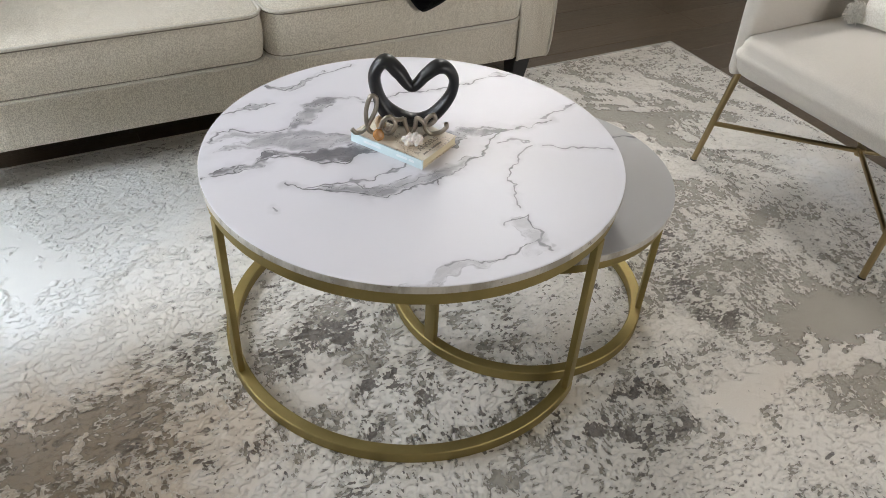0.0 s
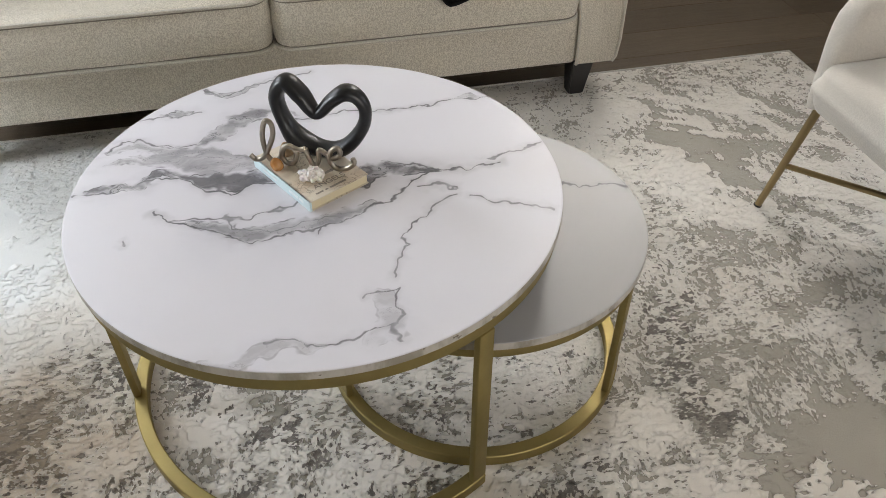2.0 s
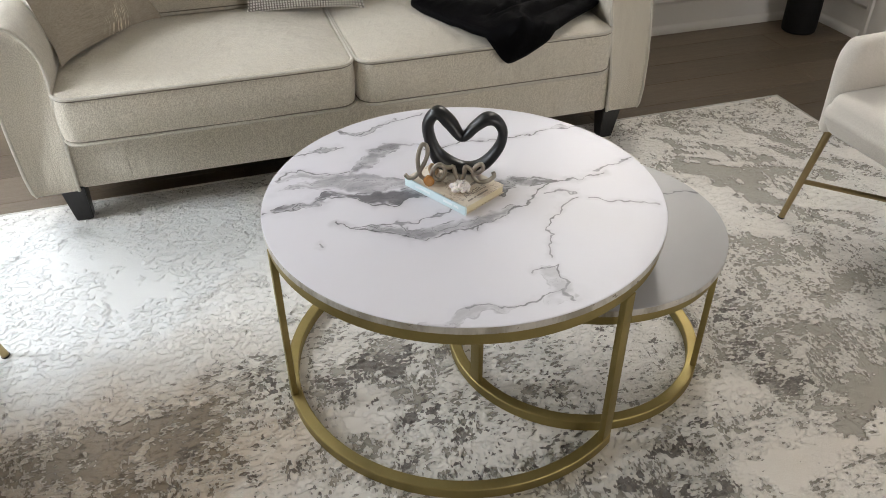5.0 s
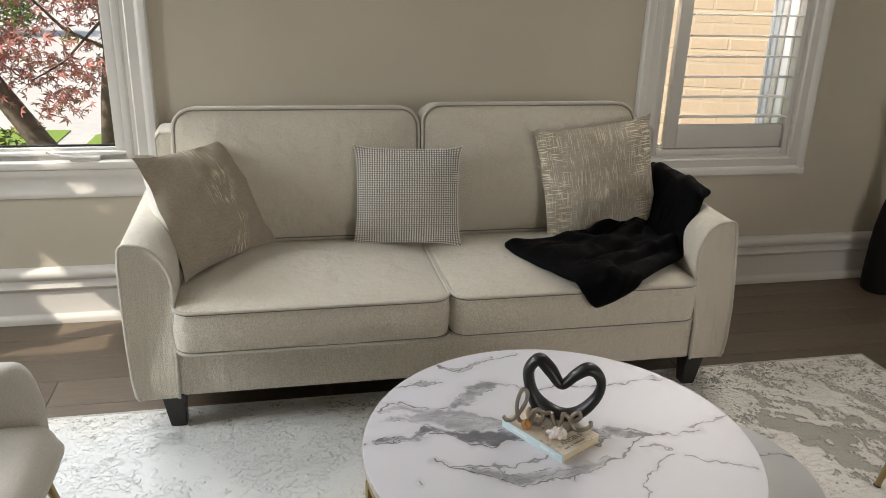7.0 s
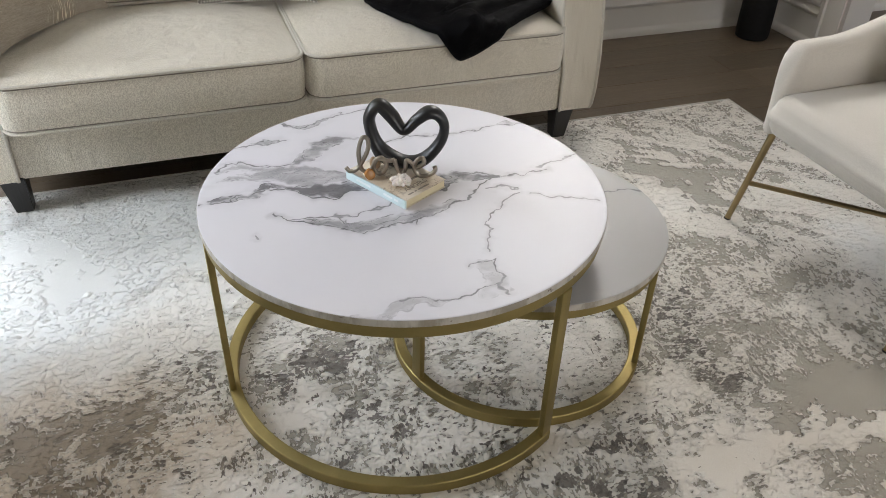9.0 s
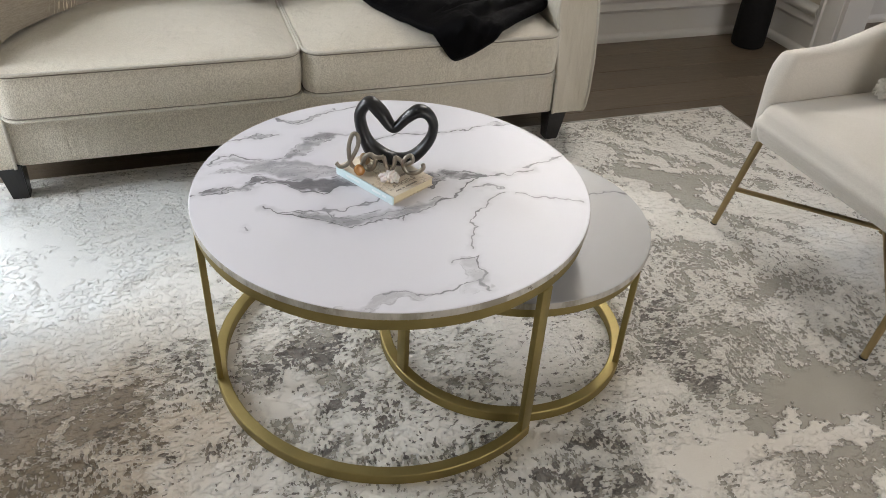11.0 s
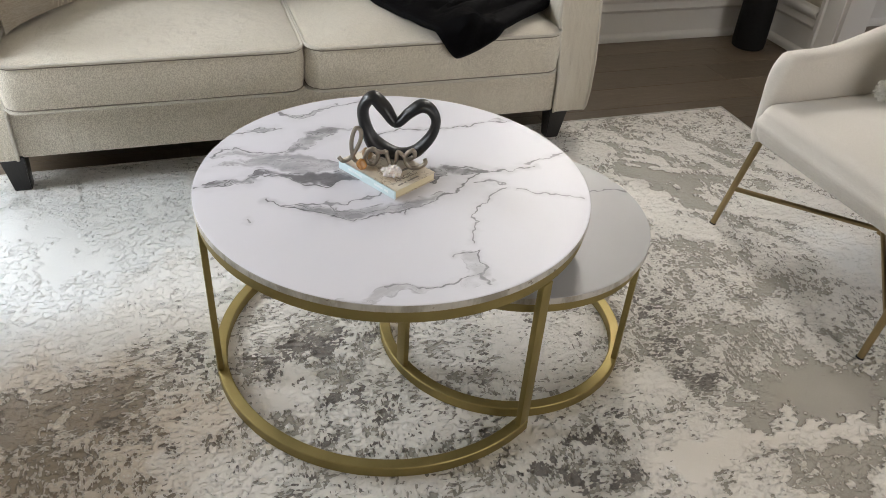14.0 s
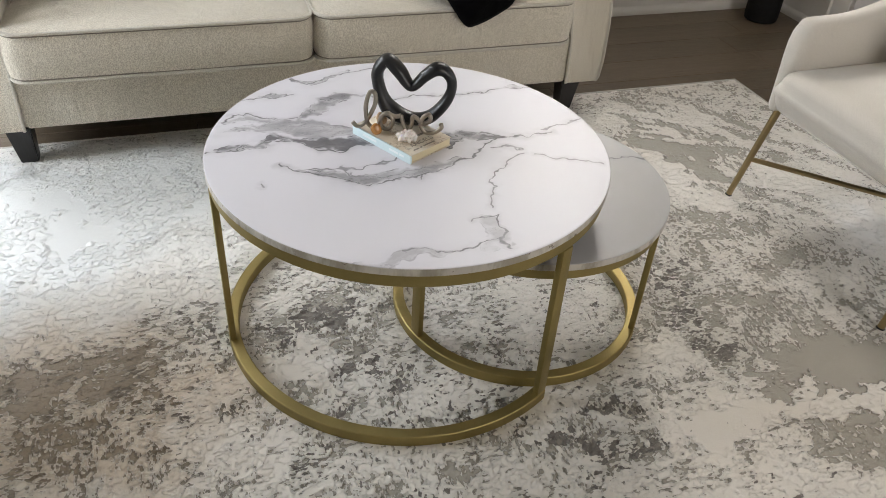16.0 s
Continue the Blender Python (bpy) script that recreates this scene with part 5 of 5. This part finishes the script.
M_COVER = cover_material()
part("pages", box((0.003, 0.002, 0.0015), (bw - 0.0015, bl - 0.002, BT - 0.0015), 0.0006), M_PAGE, book, "cream page block", smooth=False)
part("front_cover", box((0.0, 0.0, BT - 0.0014), (bw, bl, BT), 0.0004), M_COVER, book, smooth=False)
part("back_cover", box((0.0, 0.0, 0.0), (bw, bl, 0.0014), 0.0004), M_COVER, book, smooth=False)
part("spine", box((-0.0012, 0.0, 0.0), (0.003, bl, BT), 0.0006), M_SPINE, book, "pale blue spine")
for y0, y1 in ((0.018, 0.030), (0.034, 0.058), (0.095, 0.135)):
    part("print_bar", box((-0.0018, y0, 0.008), (-0.0011, y1, 0.0125)), M_BAR, book, smooth=False)
for x0, x1, y0, y1 in ((0.020, 0.034, 0.0100, 0.0138), (0.038, 0.043, 0.0100, 0.0138), (0.047, 0.078, 0.0100, 0.0138), (0.030, 0.050, 0.046, 0.052), (0.055, 0.092, 0.046, 0.052)):
    part("print_bar", box((x0, y0, BT - 0.0001), (x1, y1, BT + 0.0003)), M_INK, book, smooth=False)
fnt = bpy.data.curves.new("title", "FONT")
fnt.body, fnt.size, fnt.extrude = "ANGELS", 0.0165, 0.0002
title = new("title", fnt)
title.parent, title.location = book, (0.026, 0.022, BT + 0.0003)
fnt.materials.append(M_INK)
SURF = TOP + BT


def closed_spline(pts, per=10):
    """A smooth closed line through rows of numbers."""
    n, out = len(pts), []
    for i in range(n):
        p0, p1, p2, p3 = (np.array(pts[(i + j) % n], float) for j in (-1, 0, 1, 2))
        for k in range(per):
            t = k / per
            out.append(0.5 * (2 * p1 + (p2 - p0) * t + (2 * p0 - 5 * p1 + 4 * p2 - p3) * t * t + (3 * p1 - p0 - 3 * p2 + p3) * t ** 3))
    return out


# open heart: a band that is broad at its foot and thin on one side; x, depth, height, half thickness
heart = thing("heart_sculpture", "glossy black open heart sculpture standing on the book", "sculpture", Matrix.Translation((0.020, 0.050, SURF)) @ Matrix.Rotation(radians(-25), 4, "Z"))
RIDGE = closed_spline([(-0.003, 0.0, 0.0125, 0.0125), (0.034, 0.0, 0.0216, 0.0130), (0.065, 0.0, 0.060, 0.0112), (0.074, 0.0, 0.095, 0.0098), (0.063, 0.0, 0.119, 0.0108), (0.043, -0.002, 0.126, 0.0130), (0.021, -0.006, 0.111, 0.0115),
                       (-0.005, -0.010, 0.088, 0.0100), (-0.031, -0.004, 0.115, 0.0135), (-0.056, 0.0, 0.133, 0.0125), (-0.075, 0.0, 0.104, 0.0120), (-0.066, 0.0, 0.058, 0.0125), (-0.045, 0.0, 0.026, 0.0165)])
part("band", sweep([tuple(r[:3]) for r in RIDGE], lambda s: RIDGE[min(len(RIDGE) - 1, round(s * len(RIDGE)))][3], 18, True, flat=1.45, up=(0, 1, 0)), M_HEART, heart)

word = thing("love_word", "aged silver wire word love standing on the book", "word sign", Matrix.Translation((-0.017, 0.020, SURF)) @ Matrix.Rotation(radians(-24), 4, "Z") @ Matrix.Scale(1.03, 4))


def spline(pts, per=9):
    """A smooth line through (x, z) points."""
    pts = [Vector((x * 1.13, 0, z * 1.10)) for x, z in pts]
    out = []
    for i in range(len(pts) - 1):
        p0, p1, p2, p3 = pts[max(i - 1, 0)], pts[i], pts[i + 1], pts[min(i + 2, len(pts) - 1)]
        for k in range(per):
            t = k / per
            out.append(0.5 * ((2 * p1) + (p2 - p0) * t + (2 * p0 - 5 * p1 + 4 * p2 - p3) * t * t + (3 * p1 - p0 - 3 * p2 + p3) * t ** 3))
    return out + [pts[-1]]


STROKES = {
    "letter_l": [(-0.082, 0.012), (-0.074, 0.005), (-0.060, 0.014), (-0.044, 0.048), (-0.043, 0.070), (-0.052, 0.072), (-0.059, 0.045), (-0.056, 0.014), (-0.046, 0.006), (-0.036, 0.014)],
    "letter_o": [(-0.036, 0.014), (-0.031, 0.030), (-0.020, 0.036), (-0.012, 0.024), (-0.018, 0.007), (-0.029, 0.006), (-0.034, 0.018), (-0.026, 0.034), (-0.008, 0.031), (0.002, 0.034)],
    "letter_v": [(0.002, 0.034), (0.006, 0.018), (0.013, 0.005), (0.020, 0.018), (0.022, 0.034), (0.031, 0.030)],
    "letter_e": [(0.031, 0.030), (0.040, 0.022), (0.052, 0.031), (0.049, 0.041), (0.039, 0.034), (0.036, 0.018), (0.045, 0.006), (0.060, 0.008), (0.071, 0.018), (0.070, 0.026)],
}
for name, pts in STROKES.items():
    part(name, sweep(spline(pts), 0.0043, 10, up=(0, 1, 0)), M_SILVER, word)


def crystal():
    k = Mat("white_crystal")
    n = k.noise(k.co(), 160, 3)
    return k.done(k.mix(n, (0.75, 0.68, 0.64), (0.90, 0.86, 0.83)), 0.35, 0, k.bump(n, 0.001), Subsurface_Weight=0.2, Subsurface_Radius=(0.004, 0.003, 0.002))


M_CRYSTAL = crystal()
rnd = random.Random(3)
cl = bmesh.new()
for _ in range(70):
    d = Vector((rnd.gauss(0, 0.0075), rnd.gauss(0, 0.005), 0.004 + abs(rnd.gauss(0, 0.005))))
    bmesh.ops.create_icosphere(cl, subdivisions=1, radius=0.004 + 0.004 * rnd.random(), matrix=Matrix.Translation(d) @ Euler((rnd.random() * 6, rnd.random() * 6, 0)).to_matrix().to_4x4() @ Matrix.Diagonal((1, 0.8, 1.2, 1)))
ob = tagged(part("crystal_cluster", cl, M_CRYSTAL, smooth=False), "small white quartz crystal cluster lying on the book", "crystal")
ob.location = (-0.010, -0.014, SURF)
k = Mat("amber_stone")
n = k.noise(k.co(), 60, 4)
M_AMBER = k.done(k.mix(n, (0.42, 0.15, 0.03), (0.75, 0.42, 0.15)), 0.2, 0, None, Transmission_Weight=0.3)
st = bmesh.new()
bmesh.ops.create_icosphere(st, subdivisions=3, radius=0.011, matrix=Matrix.Diagonal((1.0, 0.8, 1.1, 1)))
for v in st.verts:
    v.co += v.co.normalized() * 0.003 * noise.noise(v.co * 90)
ob = tagged(part("amber_stone", st, M_AMBER), "small polished orange agate stone on the book", "stone")
ob.location = (-0.064, 0.026, SURF + 0.0105)
st = bmesh.new()
bmesh.ops.create_icosphere(st, subdivisions=3, radius=0.011, matrix=Matrix.Diagonal((1.0, 0.7, 1.3, 1)))
for v in st.verts:
    v.co += v.co.normalized() * 0.005 * noise.noise(v.co * 70)
ob = tagged(part("tan_stone", st, paint("tan_stone", (0.50, 0.34, 0.20), 0.4, 80, 0.001, 0.3)), "small rough tan stone on the book", "stone")
ob.location = (-0.045, 0.062, SURF + 0.013)

# ---- outdoors ----
def outdoor(name, base, dark, scale, depth=0.01):
    k = Mat(name)
    p = k.co()
    n = k.f("MULTIPLY", k.f("ADD", k.noise(p, scale, 4), k.noise(p, 0.6, 3)), 0.5)
    return k.done(k.mix(k.step(n, 0.35, 0.65), dark, base), 0.9, 0, k.bump(n, depth))


M_LAWN = outdoor("lawn", (0.26, 0.36, 0.05), (0.18, 0.27, 0.035), 30)
M_PAVE = outdoor("pale_driveway", (0.60, 0.565, 0.49), (0.54, 0.505, 0.44), 12)
M_BRICK = outdoor("buff_brick", (0.70, 0.58, 0.43), (0.66, 0.54, 0.39), 25, 0.003)
M_MORTAR = outdoor("buff_mortar", (0.71, 0.61, 0.47), (0.68, 0.58, 0.44), 40, 0.002)
M_BARK = outdoor("maple_bark", (0.22, 0.18, 0.14), (0.12, 0.095, 0.075), 20)
k = Mat("red_maple_leaf")
M_LEAF = k.done(k.ramp(k.node("ShaderNodeNewGeometry", out=8), (0.0, (0.40, 0.14, 0.12)), (0.5, (0.50, 0.22, 0.18)), (0.9, (0.46, 0.26, 0.20)), (1.0, (0.20, 0.20, 0.06))), 0.6, 0, None, Transmission_Weight=0.0)
GZ = -0.45
gb = bmesh.new()
bmesh.ops.create_grid(gb, x_segments=2, y_segments=2, size=600, matrix=Matrix.Translation((0, 0, GZ)))
tagged(part("ground", gb, M_PAVE, smooth=False), "pale paved ground outside the house", "ground", kind="structure")


def lawn_patch(x0, x1, y0, y1, bulge):
    edge = [(x0, y0), (x1, y0)] + [(x1 + (x0 - x1) * i / 12, y1 + bulge * math.sin(math.pi * i / 12)) for i in range(13)]
    return tagged(part("lawn", loft([[(x, y, GZ - 0.02) for x, y in edge], [(x, y, GZ + 0.012) for x, y in edge]]), M_LAWN, smooth=False), "sunlit green front lawn", "lawn", kind="structure")


lawn_patch(-9.0, -2.72, 2.4, 7.55, 0.25)
lawn_patch(-2.42, 0.6, 2.4, 7.3, 0.8)

tree = thing("maple_tree", "red-leaved Japanese maple outside the window", "tree", pose(-1.55, 3.0, GZ))
trunk = bmesh.new()
BOUGHS = [[(0.10, 0.0, 0.0), (0.0, 0.0, 0.6), (-0.19, 0.0, 0.88), (-0.36, 0.02, 1.15), (-0.6, 0.05, 1.55), (-0.75, 0.05, 2.2)],
          [(0.10, 0.1, 0.0), (0.13, 0.0, 0.8), (0.155, 0.0, 1.1), (0.19, 0.0, 1.35), (0.16, 0.05, 1.9), (0.1, 0.1, 2.6)],
          [(-0.36, 0.02, 1.15), (-0.30, -0.1, 1.5), (-0.33, -0.12, 1.75), (-0.28, -0.1, 2.1)],
          [(0.19, 0.0, 1.35), (0.02, -0.1, 1.45), (-0.12, -0.15, 1.62), (-0.2, -0.2, 1.8)],
          [(0.18, 0.0, 1.5), (0.0, -0.12, 1.3), (-0.14, -0.18, 1.22)]]
for li, pts in enumerate(BOUGHS):
    r0, r1 = ((0.072, 0.04), (0.042, 0.02), (0.014, 0.006), (0.010, 0.004), (0.008, 0.003))[li]
    sweep([Vector(p) for p in pts], lambda s: r0 + (r1 - r0) * s, 10, bm=trunk)
part("trunk", trunk, M_BARK, tree, "slim dark branching trunk")
rnd = random.Random(8)
leaves = bmesh.new()
for cluster in range(150):
    hub = Vector((rnd.uniform(-0.75, 0.26), rnd.uniform(-0.40, 0.25), 1.06 + 0.95 * rnd.random() ** 0.8))
    hub.z += 0.12 * max(0.0, hub.x + 0.05) / 0.3
    for _ in range(16):
        c = hub + Vector((rnd.gauss(0, 0.075), rnd.gauss(0, 0.06), rnd.gauss(0, 0.025)))
        m = Matrix.Translation(c) @ Euler((rnd.uniform(0.2, 1.3), rnd.uniform(-0.6, 0.6), rnd.uniform(0, 6.3))).to_matrix().to_4x4()
        r = 0.030 + 0.022 * rnd.random()
        mid = leaves.verts.new(m @ Vector((0, 0, 0)))
        for a in range(5):
            w = radians(-100 + 50 * a)
            ln = r * (1.0 if a == 2 else 0.85 if a in (1, 3) else 0.6)
            tip = leaves.verts.new(m @ Vector((ln * math.cos(w), ln * math.sin(w), -0.2 * r)))
            s1 = leaves.verts.new(m @ Vector((0.4 * ln * math.cos(w - 0.36), 0.4 * ln * math.sin(w - 0.36), 0)))
            s2 = leaves.verts.new(m @ Vector((0.4 * ln * math.cos(w + 0.36), 0.4 * ln * math.sin(w + 0.36), 0)))
            leaves.faces.new((mid, s1, tip, s2))
part("crown", leaves, M_LEAF, tree, "loose crown of small red leaves", smooth=False)

M_HEDGE = Mat("yellow_green_leaf")
M_HEDGE = M_HEDGE.done(M_HEDGE.ramp(M_HEDGE.node("ShaderNodeNewGeometry", out=8), (0.0, (0.09, 0.14, 0.03)), (0.6, (0.17, 0.22, 0.04)), (1.0, (0.28, 0.26, 0.05))), 0.6)


def shrub(label, x, y, width, height, leaf, count, seed):
    """A low bush: short stems and a loose heap of small pointed leaves."""
    s = thing("shrub", label, "shrub", pose(x, y, GZ))
    r = random.Random(seed)
    stems, crown = bmesh.new(), bmesh.new()
    for i in range(9):
        tip = Vector((r.uniform(-0.4, 0.4) * width, r.uniform(-0.3, 0.3) * width, height * r.uniform(0.6, 0.9)))
        sweep([Vector((0.02 * i - 0.08, 0, 0)), tip * 0.5 + Vector((0, 0, 0.1 * height)), tip], lambda q: 0.018 * (1.1 - q) * height, 6, bm=stems)
    hubs = [Vector((r.uniform(-0.5, 0.5) * width, r.uniform(-0.4, 0.4) * width, height * r.uniform(0.15, 1.0))) for _ in range(count // 14)]
    for i in range(count):
        c = r.choice(hubs) + Vector((r.gauss(0, 0.07), r.gauss(0, 0.07), r.gauss(0, 0.06))) * width
        c.z = max(0.03, c.z)
        m = Matrix.Translation(c) @ Euler((r.uniform(-1, 1), r.uniform(-1, 1), r.uniform(0, 6.3))).to_matrix().to_4x4()
        w = leaf * r.uniform(0.7, 1.3)
        crown.faces.new([crown.verts.new(m @ Vector(q)) for q in ((0, 0, 0), (0.5 * w, 0.28 * w, 0.05 * w), (1.1 * w, 0, -0.1 * w), (0.5 * w, -0.28 * w, 0.05 * w))])
    part("stems", stems, M_BARK, s)
    part("crown", crown, M_HEDGE, s, "loose yellow-green leaves", smooth=False)


shrub("yellow-green leafy shrub beside the maple trunk", -2.15, 3.4, 0.5, 0.85, 0.06, 700, 3)
shrub("tall yellow-green shrub across the pale driveway", -6.75, 18.0, 1.7, 1.7, 0.13, 2400, 4)

house = thing("neighbour_house", "buff brick side wall of the neighbouring house", "house", pose(1.2, 3.5, GZ, 0, 0, -18))
part("wall", box((-0.6, 0.012, 0), (4.2, 0.3, 3.6)), M_MORTAR, house, smooth=False)
brick_me = None
for r in range(24):
    for c in range(12):
        x, z = 0.45 + c * 0.235 + (0.1175 if r % 2 else 0), 0.45 + r * 0.078
        if brick_me is None:
            ob = part("brick", box((-0.112, -0.05, -0.034), (0.112, 0.05, 0.034), 0.004, 1), M_BRICK, house, smooth=False)
            brick_me = ob.data
        else:
            ob = new("brick", brick_me)
            ob.parent = house
        ob.location = (x, 0.0595 + 0.001 * ((r * 5 + c * 3) % 3), z)

# ---- floor planks ----
plank_me = {}
rnd = random.Random(5)
PW = 0.165
y = WALL_Y
while y > FRONT_Y:
    x = LEFT_X
    while x < FAR_X - 0.01:
        ln = rnd.choice((1.25, 1.6, 1.9)) if x > LEFT_X else rnd.choice((0.4, 0.7, 1.0, 1.4, 1.8))
        ln = round(min(ln, FAR_X - x), 3)
        if ln not in plank_me:
            ob = part("plank", box((0.0006, 0.0006, -0.012), (ln - 0.0006, PW - 0.0006, 0.0), 0.0012, 1), M_PLANK, floor, smooth=False)
            plank_me[ln] = ob.data
        else:
            ob = new("plank", plank_me[ln])
            ob.parent = floor
        ob.location = (x, y - PW, 0)
        x += ln
    y -= PW
